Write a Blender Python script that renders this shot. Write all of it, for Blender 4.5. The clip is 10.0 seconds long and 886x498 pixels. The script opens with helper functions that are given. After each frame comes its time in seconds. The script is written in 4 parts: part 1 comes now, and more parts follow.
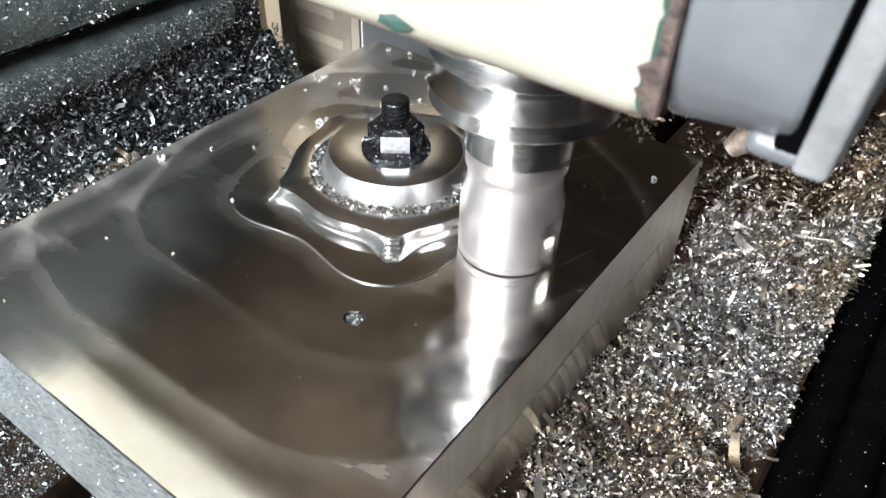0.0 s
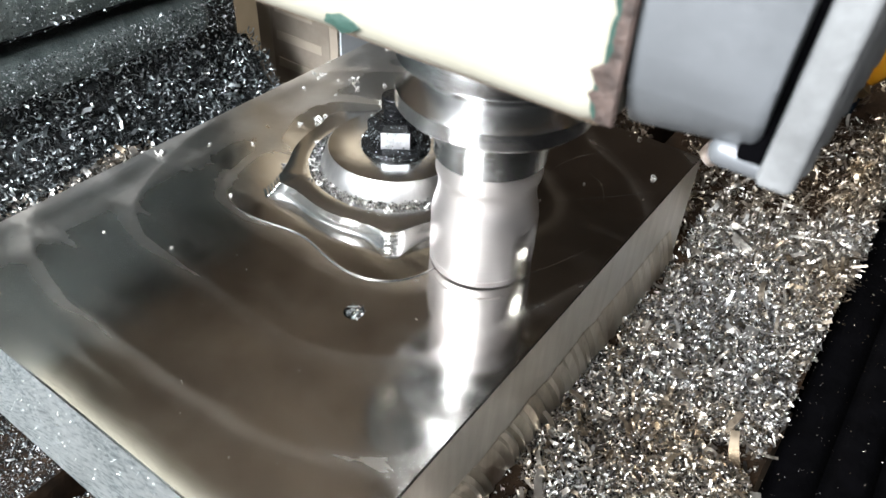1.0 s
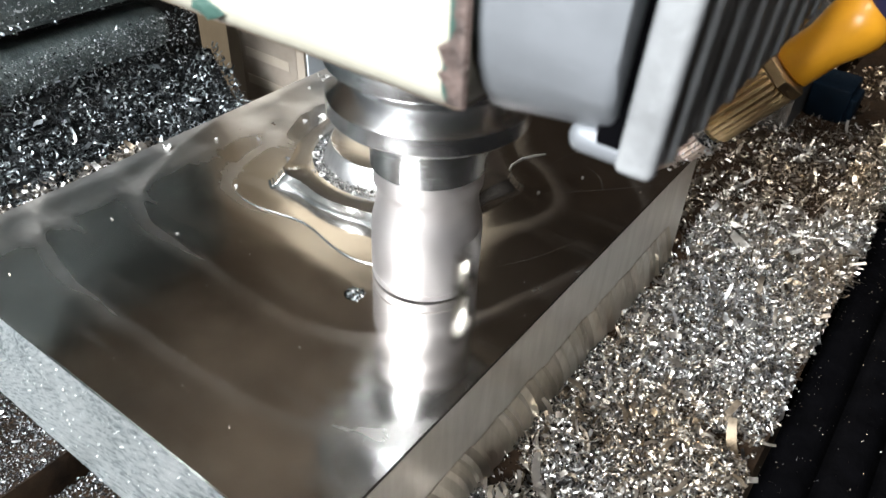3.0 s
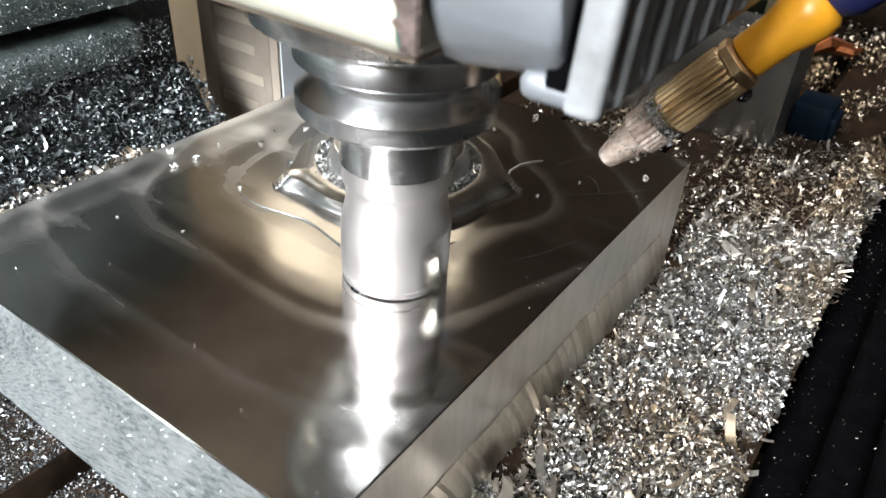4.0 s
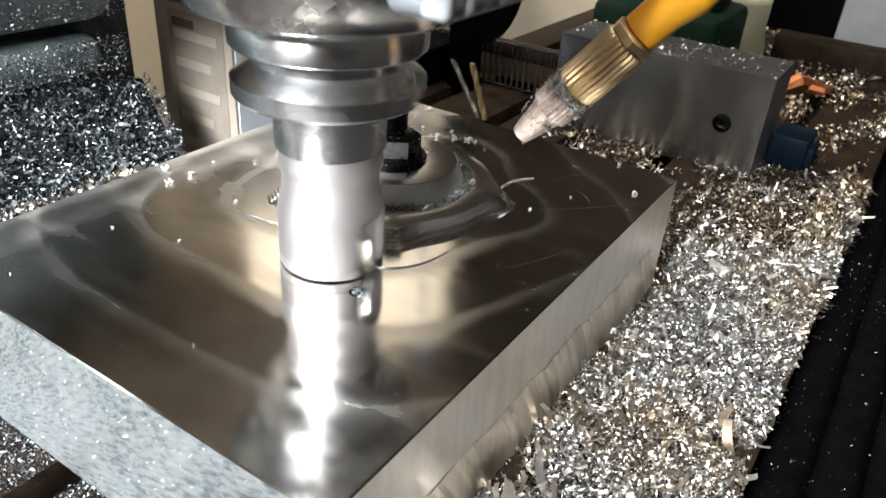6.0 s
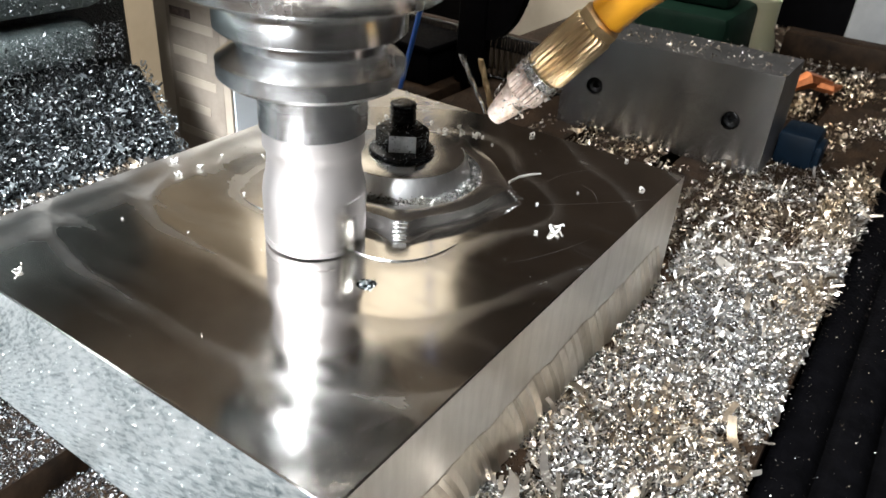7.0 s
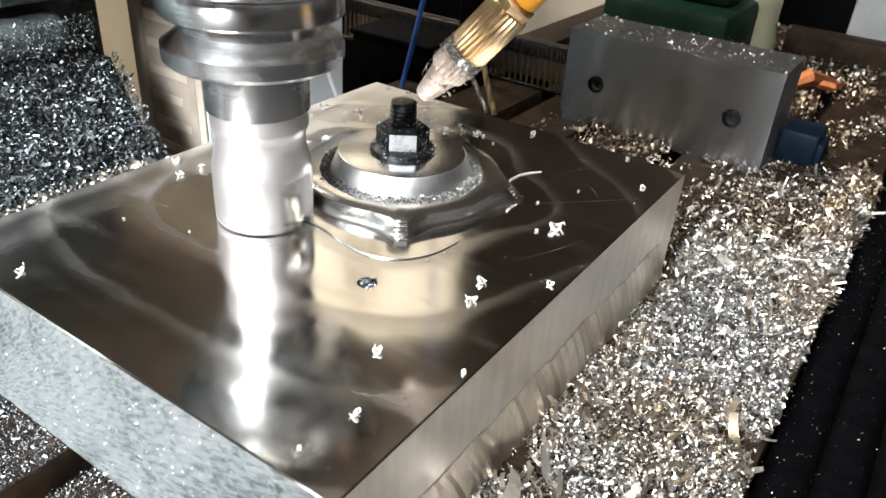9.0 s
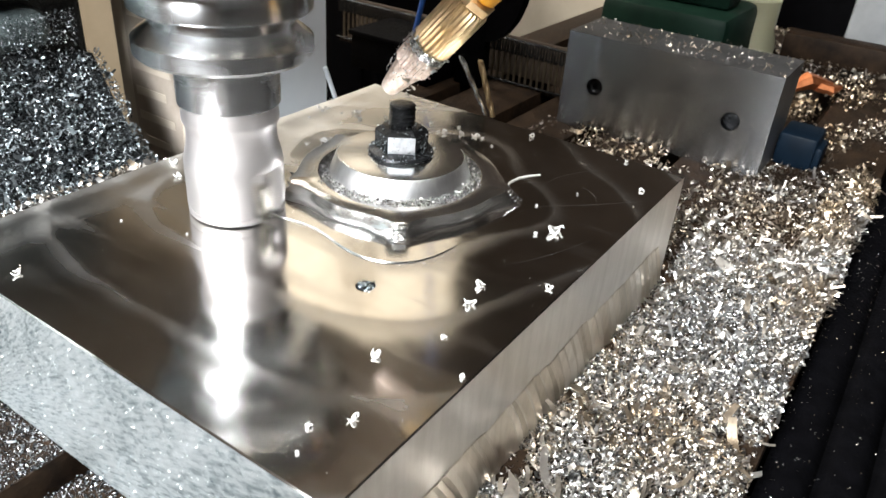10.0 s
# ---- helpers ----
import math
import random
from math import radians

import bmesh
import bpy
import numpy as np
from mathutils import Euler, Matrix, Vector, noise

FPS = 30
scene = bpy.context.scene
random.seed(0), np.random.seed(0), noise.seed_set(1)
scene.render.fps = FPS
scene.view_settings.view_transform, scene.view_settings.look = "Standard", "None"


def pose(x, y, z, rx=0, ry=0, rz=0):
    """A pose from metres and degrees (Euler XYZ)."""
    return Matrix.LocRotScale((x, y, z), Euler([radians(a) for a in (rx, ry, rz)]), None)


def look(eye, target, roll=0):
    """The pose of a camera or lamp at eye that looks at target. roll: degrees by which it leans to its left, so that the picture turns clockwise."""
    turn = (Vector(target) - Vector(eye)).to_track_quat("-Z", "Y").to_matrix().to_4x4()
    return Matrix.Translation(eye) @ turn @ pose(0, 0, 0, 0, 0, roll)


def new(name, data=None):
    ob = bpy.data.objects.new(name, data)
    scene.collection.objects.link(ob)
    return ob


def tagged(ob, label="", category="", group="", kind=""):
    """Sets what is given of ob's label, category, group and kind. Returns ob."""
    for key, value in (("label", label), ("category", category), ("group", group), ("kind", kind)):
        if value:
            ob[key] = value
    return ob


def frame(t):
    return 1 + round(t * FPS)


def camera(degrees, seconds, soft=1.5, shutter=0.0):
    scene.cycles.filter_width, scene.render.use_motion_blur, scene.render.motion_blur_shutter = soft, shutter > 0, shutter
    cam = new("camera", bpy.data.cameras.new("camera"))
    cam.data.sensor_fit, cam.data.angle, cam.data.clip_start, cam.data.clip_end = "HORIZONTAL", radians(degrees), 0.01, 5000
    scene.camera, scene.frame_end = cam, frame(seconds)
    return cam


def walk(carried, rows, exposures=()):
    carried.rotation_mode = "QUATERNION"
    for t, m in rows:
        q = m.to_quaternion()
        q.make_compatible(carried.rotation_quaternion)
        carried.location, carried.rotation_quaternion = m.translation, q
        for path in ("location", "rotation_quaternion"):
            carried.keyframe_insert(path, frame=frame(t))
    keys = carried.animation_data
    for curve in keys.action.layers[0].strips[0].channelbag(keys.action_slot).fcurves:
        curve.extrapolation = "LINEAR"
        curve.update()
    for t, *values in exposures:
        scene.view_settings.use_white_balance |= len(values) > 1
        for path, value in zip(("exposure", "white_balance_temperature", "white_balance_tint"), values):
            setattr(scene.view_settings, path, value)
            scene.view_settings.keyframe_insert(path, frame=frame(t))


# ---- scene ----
# Plan numbers are millimetres: origin at the plate's near top corner, x along its long edge, y along its short edge, z up.
MM = 0.001
cam = camera(60.83, 10.0, soft=1.5, shutter=0.25)
cam.data.dof.use_dof, cam.data.dof.focus_distance, cam.data.dof.aperture_fstop = True, 0.30, 30.0
PATH = [
    (0, (-50.6, -69.9, 180.3), (138.6, 61.2, -12.1), 2.39),
    (0.5, (-52.7, -70.3, 178.1), (138.6, 59.6, -13.1), 3.10),
    (1, (-53.8, -68.8, 176.1), (138.7, 61.0, -13.8), 3.19),
    (1.5, (-56.0, -68.4, 173.8), (137.4, 62.1, -14.8), 3.24),
    (2, (-57.6, -70.5, 173.2), (136.5, 61.8, -13.4), 2.96),
    (3.5, (-68.6, -81.2, 163.9), (129.9, 56.6, -13.9), 2.84),
    (4, (-77.0, -79.6, 158.8), (129.9, 55.8, -11.0), 3.86),
    (4.5, (-80.9, -78.1, 152.5), (132.6, 56.7, -9.6), 4.24),
    (5, (-86.7, -78.2, 149.3), (133.3, 57.8, -2.5), 4.11),
    (5.5, (-88.6, -79.8, 146.0), (132.7, 55.5, -4.7), 4.27),
    (7, (-91.0, -82.0, 144.7), (127.7, 55.6, -7.7), 4.56),
    (7.5, (-90.2, -81.1, 145.1), (129.3, 55.8, -6.8), 4.62),
    (8, (-89.9, -81.5, 145.0), (129.4, 55.7, -7.0), 4.55),
    (8.5, (-90.1, -82.1, 144.6), (129.4, 55.4, -6.9), 4.48),
    (9, (-91.1, -83.3, 144.4), (126.9, 55.4, -8.0), 4.16),
    (9.5, (-90.2, -82.8, 144.3), (128.0, 55.6, -8.1), 4.27),
    (10, (-90.4, -82.2, 144.6), (128.4, 55.8, -7.4), 4.46),
]

EXPOSURES = [(0.0, 0.0), (0.5, 0.05), (2.0, 0.08), (3.5, 0.24), (4.5, 0.42), (5.5, 0.52), (7.5, 0.53), (10.0, 0.55)]


def mm(v):
    return Vector(v) * MM


# Where the tool's axis stands over the plate, time by time.
TOOL = [
    (0.0, 143.8, 35.4), (0.5, 136.9, 37.0), (1.0, 130.3, 38.6), (1.5, 124.1, 40.8), (2.0, 118.1, 42.5), (2.5, 111.8, 43.4),
    (3.0, 105.2, 44.7), (3.5, 98.4, 47.3), (4.0, 95.0, 52.7), (4.5, 92.0, 58.4), (5.0, 90.4, 64.9), (5.5, 90.2, 71.3),
    (6.0, 91.2, 77.8), (6.5, 92.2, 84.4), (7.0, 92.6, 90.9), (7.5, 92.6, 97.4), (8.0, 93.0, 104.2), (8.5, 92.8, 111.0),
    (9.0, 91.8, 117.4), (9.5, 90.9, 123.9), (10.0, 90.8, 130.8),
]
HOME = (90.8, 130.8)


def tool_at(t):
    """The tool axis at t, on a smooth curve through TOOL."""
    n = min(int(t / 0.5), len(TOOL) - 2)
    u = (t - TOOL[n][0]) / 0.5
    p = [TOOL[min(max(n + k, 0), len(TOOL) - 1)] for k in (-1, 0, 1, 2)]
    out = []
    for a in (1, 2):
        p0, p1, p2, p3 = (q[a] for q in p)
        out.append(0.5 * (2 * p1 + (p2 - p0) * u + (2 * p0 - 5 * p1 + 4 * p2 - p3) * u * u + (3 * p1 - p0 - 3 * p2 + p3) * u**3))
    return out


walk(cam, [(t, look(mm(e), mm(g), r)) for t, e, g, r in PATH], EXPOSURES)

# ---- world and lamps ----
world = bpy.data.worlds.new("workshop_air")
scene.world = world
world.use_nodes = True
wn = world.node_tree.nodes
wn["Background"].inputs["Color"].default_value = (0.27, 0.24, 0.21, 1)
wn["Background"].inputs["Strength"].default_value = 0.2


def area_lamp(name, eye, target, size, power, colour):
    data = bpy.data.lights.new(name, "AREA")
    data.shape, data.size, data.size_y = "RECTANGLE", size[0] * MM, size[1] * MM
    data.energy, data.color = power, colour
    ob = new(name, data)
    ob.matrix_world = look(mm(eye), mm(target))
    return ob


area_lamp("work_lamp", (-740, 60, 590), (80, 80, 0), (420, 300), 41.0, (0.93, 0.97, 1.0))
area_lamp("ceiling_lamp", (300, 1250, 1080), (50, 80, 0), (900, 560), 26.0, (1.0, 0.95, 0.86))
# Added fill for the cupboard and right-hand faces; no known fixture stands here.
area_lamp("aisle_lamp", (-250, -250, 1600), (500, 500, -200), (900, 250), 24.0, (1.0, 0.97, 0.92))


# ---- materials ----
def material(name):
    m = bpy.data.materials.new(name)
    m.use_nodes = True
    nt = m.node_tree
    return m, nt, nt.nodes["Principled BSDF"], nt.nodes.new("ShaderNodeTexCoord")


def node(nt, kind, **values):
    n = nt.nodes.new(kind)
    for k, v in values.items():
        if k in n.inputs:
            n.inputs[k].default_value = v
    return n


def noise_fac(nt, co, scale, detail=6.0, rough=0.6):
    n = node(nt, "ShaderNodeTexNoise", Scale=scale, Detail=detail, Roughness=rough)
    nt.links.new(co, n.inputs["Vector"])
    return n.outputs["Fac"]


def ramp(nt, fac, *stops):
    r = nt.nodes.new("ShaderNodeValToRGB")
    els = r.color_ramp.elements
    while len(els) < len(stops):
        els.new(0.5)
    for el, (p, c) in zip(els, stops):
        el.position = p
        el.color = (*c, 1) if len(c) == 3 else c
    nt.links.new(fac, r.inputs["Fac"])
    return r.outputs["Color"]


def grey(v):
    return (v, v, v)


def bump(nt, bsdf, height, strength, distance):
    b = node(nt, "ShaderNodeBump", Strength=strength, Distance=distance)
    nt.links.new(height, b.inputs["Height"])
    nt.links.new(b.outputs["Normal"], bsdf.inputs["Normal"])
    return b


def simple(name, dark, light, rough=(0.3, 0.5), metal=0.0, scale=60.0, relief=0.2, depth=0.0004, fine=900.0):
    """A surface mottled between two colours, with a finer grain for relief."""
    m, nt, b, tc = material(name)
    co = tc.outputs["Object"]
    big = noise_fac(nt, co, scale)
    nt.links.new(ramp(nt, big, (0.3, dark), (0.7, light)), b.inputs["Base Color"])
    small = noise_fac(nt, co, fine, 3.0)
    nt.links.new(ramp(nt, small, (0.3, grey(rough[0])), (0.7, grey(rough[1]))), b.inputs["Roughness"])
    b.inputs["Metallic"].default_value = metal
    if relief:
        bump(nt, b, small, relief, depth)
    return m


def math_node(nt, op, a, b=None):
    n = nt.nodes.new("ShaderNodeMath")
    n.operation = op
    for k, v in enumerate((a, b)):
        if v is None:
            continue
        if isinstance(v, (int, float)):
            n.inputs[k].default_value = v
        else:
            nt.links.new(v, n.inputs[k])
    return n.outputs[0]


def milled_floor():
    """Bright face-milled aluminium: overlapping star-shaped cutter lanes round the boss, each a little duller at its border."""
    m, nt, b, tc = material("milled_aluminium")
    co = tc.outputs["Object"]
    sep = nt.nodes.new("ShaderNodeSeparateXYZ")
    nt.links.new(co, sep.inputs[0])
    x = math_node(nt, "SUBTRACT", sep.outputs[0], 0.153)
    y = math_node(nt, "SUBTRACT", sep.outputs[1], 0.0965)
    r = math_node(nt, "SQRT", math_node(nt, "ADD", math_node(nt, "MULTIPLY", x, x), math_node(nt, "MULTIPLY", y, y)))
    ang = math_node(nt, "ARCTAN2", y, x)
    five = math_node(nt, "COSINE", math_node(nt, "MULTIPLY", math_node(nt, "SUBTRACT", ang, radians(215)), 5.0))
    wob = math_node(nt, "MULTIPLY", math_node(nt, "SUBTRACT", noise_fac(nt, co, 18.0, 2.0), 0.5), 0.010)
    lane = math_node(nt, "ADD", math_node(nt, "SUBTRACT", r, math_node(nt, "MULTIPLY", five, 0.006)), wob)
    cell = math_node(nt, "FRACT", math_node(nt, "DIVIDE", math_node(nt, "SUBTRACT", lane, 0.061), 0.0355))
    edge = ramp(nt, cell, (0.0, grey(0.1)), (0.07, grey(0.7)), (0.13, grey(0.55)), (0.3, grey(0.0)), (0.93, grey(0.0)), (1.0, grey(0.1)))
    smear = noise_fac(nt, co, 40.0, 5.0)
    speck = noise_fac(nt, co, 1500.0, 2.0)
    rough = math_node(nt, "ADD", math_node(nt, "MULTIPLY", edge, 0.20), math_node(nt, "ADD", math_node(nt, "MULTIPLY", smear, 0.09), 0.06))
    stretch = nt.nodes.new("ShaderNodeMapping")
    stretch.inputs["Rotation"].default_value = (0.0, 0.0, radians(32))
    stretch.inputs["Scale"].default_value = (1.0, 0.16, 1.0)
    nt.links.new(co, stretch.inputs["Vector"])
    wipe = ramp(nt, noise_fac(nt, stretch.outputs[0], 70.0, 4.0), (0.52, grey(0.0)), (0.66, grey(1.0)))
    rough = math_node(nt, "ADD", rough, math_node(nt, "MULTIPLY", wipe, 0.09))
    raw = ramp(nt, math_node(nt, "ADD", math_node(nt, "MULTIPLY", sep.outputs[1], 5.0), math_node(nt, "MULTIPLY", wob, 4.0)), (0.45, grey(0.0)), (0.74, grey(0.22)), (0.80, grey(0.25)), (0.85, grey(0.6)), (0.90, grey(0.45)), (0.93, grey(0.8)))
    rough = math_node(nt, "ADD", rough, math_node(nt, "MULTIPLY", raw, 0.40))
    nt.links.new(rough, b.inputs["Roughness"])
    nt.links.new(ramp(nt, smear, (0.3, (0.62, 0.60, 0.57)), (0.7, (0.78, 0.77, 0.75))), b.inputs["Base Color"])
    b.inputs["Metallic"].default_value = 1.0
    height = math_node(nt, "ADD", math_node(nt, "MULTIPLY", speck, 0.25), math_node(nt, "MULTIPLY", noise_fac(nt, co, 22.0, 3.0, 0.45), 3.2))
    bump(nt, b, height, 0.05, 0.0006)
    return m


def streaked(name, dark, light, rough, turn=(0.0, -14.0, 0.0), fine=420.0, relief_depth=0.0005):
    """Milled or sawn flank: upright feathery streaks."""
    m, nt, b, tc = material(name)
    mapping = nt.nodes.new("ShaderNodeMapping")
    mapping.inputs["Rotation"].default_value = [radians(a) for a in turn]
    mapping.inputs["Scale"].default_value = (1.0, 1.0, 0.12)
    nt.links.new(tc.outputs["Object"], mapping.inputs["Vector"])
    streak = noise_fac(nt, mapping.outputs[0], fine, 5.0)
    big = noise_fac(nt, tc.outputs["Object"], 55.0, 4.0)
    mix = math_node(nt, "ADD", math_node(nt, "MULTIPLY", streak, 0.5), math_node(nt, "MULTIPLY", big, 0.5))
    nt.links.new(ramp(nt, mix, (0.35, dark), (0.65, light)), b.inputs["Base Color"])
    nt.links.new(ramp(nt, big, (0.3, grey(rough[0])), (0.7, grey(rough[1]))), b.inputs["Roughness"])
    b.inputs["Metallic"].default_value = 1.0
    bump(nt, b, streak, 0.25, relief_depth)
    return m


def smeared_marks():
    """Cutter marks on the flank: the light they catch painted in, each one its own brightness."""
    m = streaked("lit_cutter_mark_aluminium", (0.72, 0.69, 0.64), (0.94, 0.92, 0.88), (0.28, 0.42), (0.0, 16.0, 0.0), 330.0, 0.0005)
    nt = m.node_tree
    b = nt.nodes["Principled BSDF"]
    old = b.inputs["Base Color"].links[0].from_socket
    info = nt.nodes.new("ShaderNodeObjectInfo")
    mul = nt.nodes.new("ShaderNodeMixRGB")
    mul.blend_type = "MULTIPLY"
    mul.inputs[0].default_value = 1.0
    nt.links.new(old, mul.inputs[1])
    nt.links.new(ramp(nt, info.outputs["Random"], (0.0, (0.70, 0.66, 0.60)), (0.6, (0.92, 0.88, 0.82)), (1.0, (1.0, 0.99, 0.97))), mul.inputs[2])
    nt.links.new(mul.outputs[0], b.inputs["Base Color"])
    return m


def chip_metal(name, stops, rough=0.22, warm=0.0):
    """Cuttings: each one its own grey, with brown patches across the heap."""
    m, nt, b, tc = material(name)
    geo = nt.nodes.new("ShaderNodeNewGeometry")
    own = ramp(nt, geo.outputs["Random Per Island"], *stops)
    patch = ramp(nt, noise_fac(nt, tc.outputs["Object"], 9.0, 3.0), (0.42, grey(1.0)), (0.62, (1.0 - 0.1 * warm, 1.0 - 0.32 * warm, 1.0 - 0.6 * warm)))
    mul = nt.nodes.new("ShaderNodeMixRGB")
    mul.blend_type = "MULTIPLY"
    mul.inputs[0].default_value = 1.0
    nt.links.new(own, mul.inputs[1])
    nt.links.new(patch, mul.inputs[2])
    nt.links.new(mul.outputs[0], b.inputs["Base Color"])
    b.inputs["Metallic"].default_value = 1.0
    nt.links.new(ramp(nt, noise_fac(nt, tc.outputs["Object"], 700.0, 2.0), (0.3, grey(rough)), (0.7, grey(rough + 0.2))), b.inputs["Roughness"])
    return m


def brushed(nt, b, amount):
    """Fine grooves round the upright axis: highlights spread along it."""
    tan = nt.nodes.new("ShaderNodeTangent")
    tan.direction_type, tan.axis = "RADIAL", "Z"
    b.inputs["Anisotropic"].default_value = amount
    b.inputs["Anisotropic Rotation"].default_value = 0.25
    nt.links.new(tan.outputs[0], b.inputs["Tangent"])


def turned_steel(name, base, rough, grooves=0.85):
    """Lathe-turned steel with fine rings along the axis."""
    m, nt, b, tc = material(name)
    co = tc.outputs["Object"]
    w = nt.nodes.new("ShaderNodeTexWave")
    w.wave_type, w.bands_direction = "BANDS", "Z"
    for k, v in (("Scale", 500.0), ("Distortion", 0.6), ("Detail", 2.0)):
        w.inputs[k].default_value = v
    nt.links.new(co, w.inputs["Vector"])
    n = noise_fac(nt, co, 60.0)
    nt.links.new(ramp(nt, n, (0.3, tuple(c * 0.85 for c in base)), (0.7, base)), b.inputs["Base Color"])
    nt.links.new(ramp(nt, n, (0.3, grey(rough)), (0.7, grey(rough + 0.1))), b.inputs["Roughness"])
    b.inputs["Metallic"].default_value = 1.0
    if grooves:
        brushed(nt, b, grooves)
    bump(nt, b, w.outputs["Fac"], 0.02, 0.0001)
    return m


FLOOR = milled_floor()


def sawn_face():
    """Saw-cut side: bluish white, mottled, with shallow arcs left by the blade and a coarse grain."""
    m, nt, b, tc = material("sawn_aluminium")
    co = tc.outputs["Object"]
    sep = nt.nodes.new("ShaderNodeSeparateXYZ")
    nt.links.new(co, sep.inputs[0])
    dy = math_node(nt, "SUBTRACT", sep.outputs[1], 0.235)
    dz = math_node(nt, "SUBTRACT", sep.outputs[2], -0.095)
    r = math_node(nt, "SQRT", math_node(nt, "ADD", math_node(nt, "MULTIPLY", dy, dy), math_node(nt, "MULTIPLY", dz, dz)))
    wob = math_node(nt, "MULTIPLY", noise_fac(nt, co, 30.0, 4.0), 0.03)
    arcs = nt.nodes.new("ShaderNodeTexNoise")
    arcs.noise_dimensions = "1D"
    arcs.inputs["Scale"].default_value = 420.0
    arcs.inputs["Detail"].default_value = 4.0
    nt.links.new(math_node(nt, "ADD", r, wob), arcs.inputs["W"])
    polar = nt.nodes.new("ShaderNodeCombineXYZ")
    nt.links.new(math_node(nt, "MULTIPLY", math_node(nt, "ADD", r, wob), 210.0), polar.inputs[0])
    nt.links.new(math_node(nt, "MULTIPLY", math_node(nt, "ARCTAN2", dz, dy), 95.0), polar.inputs[1])
    dash = node(nt, "ShaderNodeTexNoise", Scale=1.0, Detail=2.5, Roughness=0.55)
    nt.links.new(polar.outputs[0], dash.inputs["Vector"])
    big, mid, grain = noise_fac(nt, co, 34.0, 6.0, 0.65), noise_fac(nt, co, 260.0, 5.0, 0.75), noise_fac(nt, co, 1300.0, 3.0)
    mix = math_node(nt, "ADD", math_node(nt, "MULTIPLY", dash.outputs["Fac"], 0.46), math_node(nt, "ADD", math_node(nt, "MULTIPLY", big, 0.40), math_node(nt, "MULTIPLY", mid, 0.14)))
    nt.links.new(ramp(nt, mix, (0.37, (0.24, 0.29, 0.31)), (0.45, (0.50, 0.56, 0.575)), (0.50, (0.70, 0.75, 0.76)), (0.60, (0.86, 0.90, 0.91))), b.inputs["Base Color"])
    nt.links.new(ramp(nt, mid, (0.3, grey(0.52)), (0.7, grey(0.46))), b.inputs["Roughness"])
    b.inputs["Metallic"].default_value = 1.0
    height = math_node(nt, "ADD", math_node(nt, "MULTIPLY", arcs.outputs["Fac"], 0.25), math_node(nt, "ADD", math_node(nt, "MULTIPLY", mid, 0.9), math_node(nt, "MULTIPLY", grain, 0.5)))
    bump(nt, b, height, 0.28, 0.0006)
    return m


SAWN = sawn_face()
FLYCUT = streaked("flycut_aluminium", (0.56, 0.535, 0.50), (0.76, 0.735, 0.70), (0.32, 0.46), (0.0, 12.0, 0.0), 200.0, 0.0002)
MARKS = smeared_marks()
BRIGHT = simple("bright_aluminium", (0.72, 0.72, 0.71), (0.88, 0.88, 0.87), (0.21, 0.225), 1.0, 90.0, 0.0)
TURNED_ALU = streaked("scraped_aluminium", (0.74, 0.74, 0.74), (0.92, 0.92, 0.92), (0.30, 0.40), (0.0, 0.0, 0.0), 420.0, 0.0004)
CHIP = chip_metal("aluminium_chips", ((0.0, (0.07, 0.058, 0.045)), (0.3, (0.26, 0.23, 0.195)), (0.6, (0.48, 0.46, 0.435)), (0.85, (0.66, 0.655, 0.65)), (1.0, (0.80, 0.81, 0.82))), 0.32, 0.6)
SILVER_CHIP = chip_metal("silver_chips", ((0.0, (0.04, 0.04, 0.04)), (0.35, (0.22, 0.22, 0.22)), (0.65, (0.46, 0.465, 0.47)), (1.0, (0.84, 0.85, 0.86))), 0.30, 0.25)
FLAKE = chip_metal("dull_flakes", ((0.0, (0.28, 0.24, 0.19)), (0.35, (0.38, 0.35, 0.31)), (0.7, (0.52, 0.51, 0.495)), (1.0, (0.74, 0.75, 0.76))), 0.40, 0.35)
OILY_CHIP = chip_metal("oily_chips", ((0.0, (0.025, 0.03, 0.032)), (0.4, (0.12, 0.135, 0.14)), (0.72, (0.46, 0.50, 0.52)), (1.0, (0.76, 0.80, 0.82))), 0.4)
DUST = chip_metal("grey_dust", ((0.0, (0.006, 0.006, 0.007)), (0.5, (0.03, 0.032, 0.035)), (0.78, (0.25, 0.26, 0.27)), (1.0, (0.88, 0.9, 0.92))), 0.4)
SLUDGE_AND_SHADE = simple("packed_oily_dust_and_shade", (0.010, 0.011, 0.012), (0.035, 0.038, 0.040), (0.5, 0.8), 0.2, 90.0, 0.8, 0.001, 700.0)
HOLDER = turned_steel("ground_steel", (0.76, 0.77, 0.78), 0.20, 0.6)
CUTTER = turned_steel("cutter_steel", (0.74, 0.70, 0.69), 0.40, 0.0)
NOSE = turned_steel("spindle_steel", (0.76, 0.76, 0.75), 0.20, 0.6)
CARBIDE = simple("carbide", (0.65, 0.62, 0.55), (0.8, 0.78, 0.72), (0.12, 0.2), 1.0)
BLACK_OXIDE = simple("black_oxide", (0.012, 0.013, 0.014), (0.05, 0.052, 0.056), (0.12, 0.3), 0.75, 300.0, 0.6, 0.0006, 1100.0)
NUT_FACE = simple("worn_nut_face", (0.45, 0.46, 0.48), (0.68, 0.69, 0.71), (0.3, 0.5), 0.9, 400.0, 0.4, 0.0004, 2000.0)
CREAM = simple("cream_paint", (0.32, 0.302, 0.245), (0.385, 0.367, 0.305), (0.35, 0.5), 0.0, 25.0, 0.12, 0.0006, 250.0)
FILLER = simple("green_filler", (0.012, 0.036, 0.028), (0.026, 0.065, 0.052), (0.5, 0.7), 0.0, 160.0, 0.5, 0.001, 500.0)
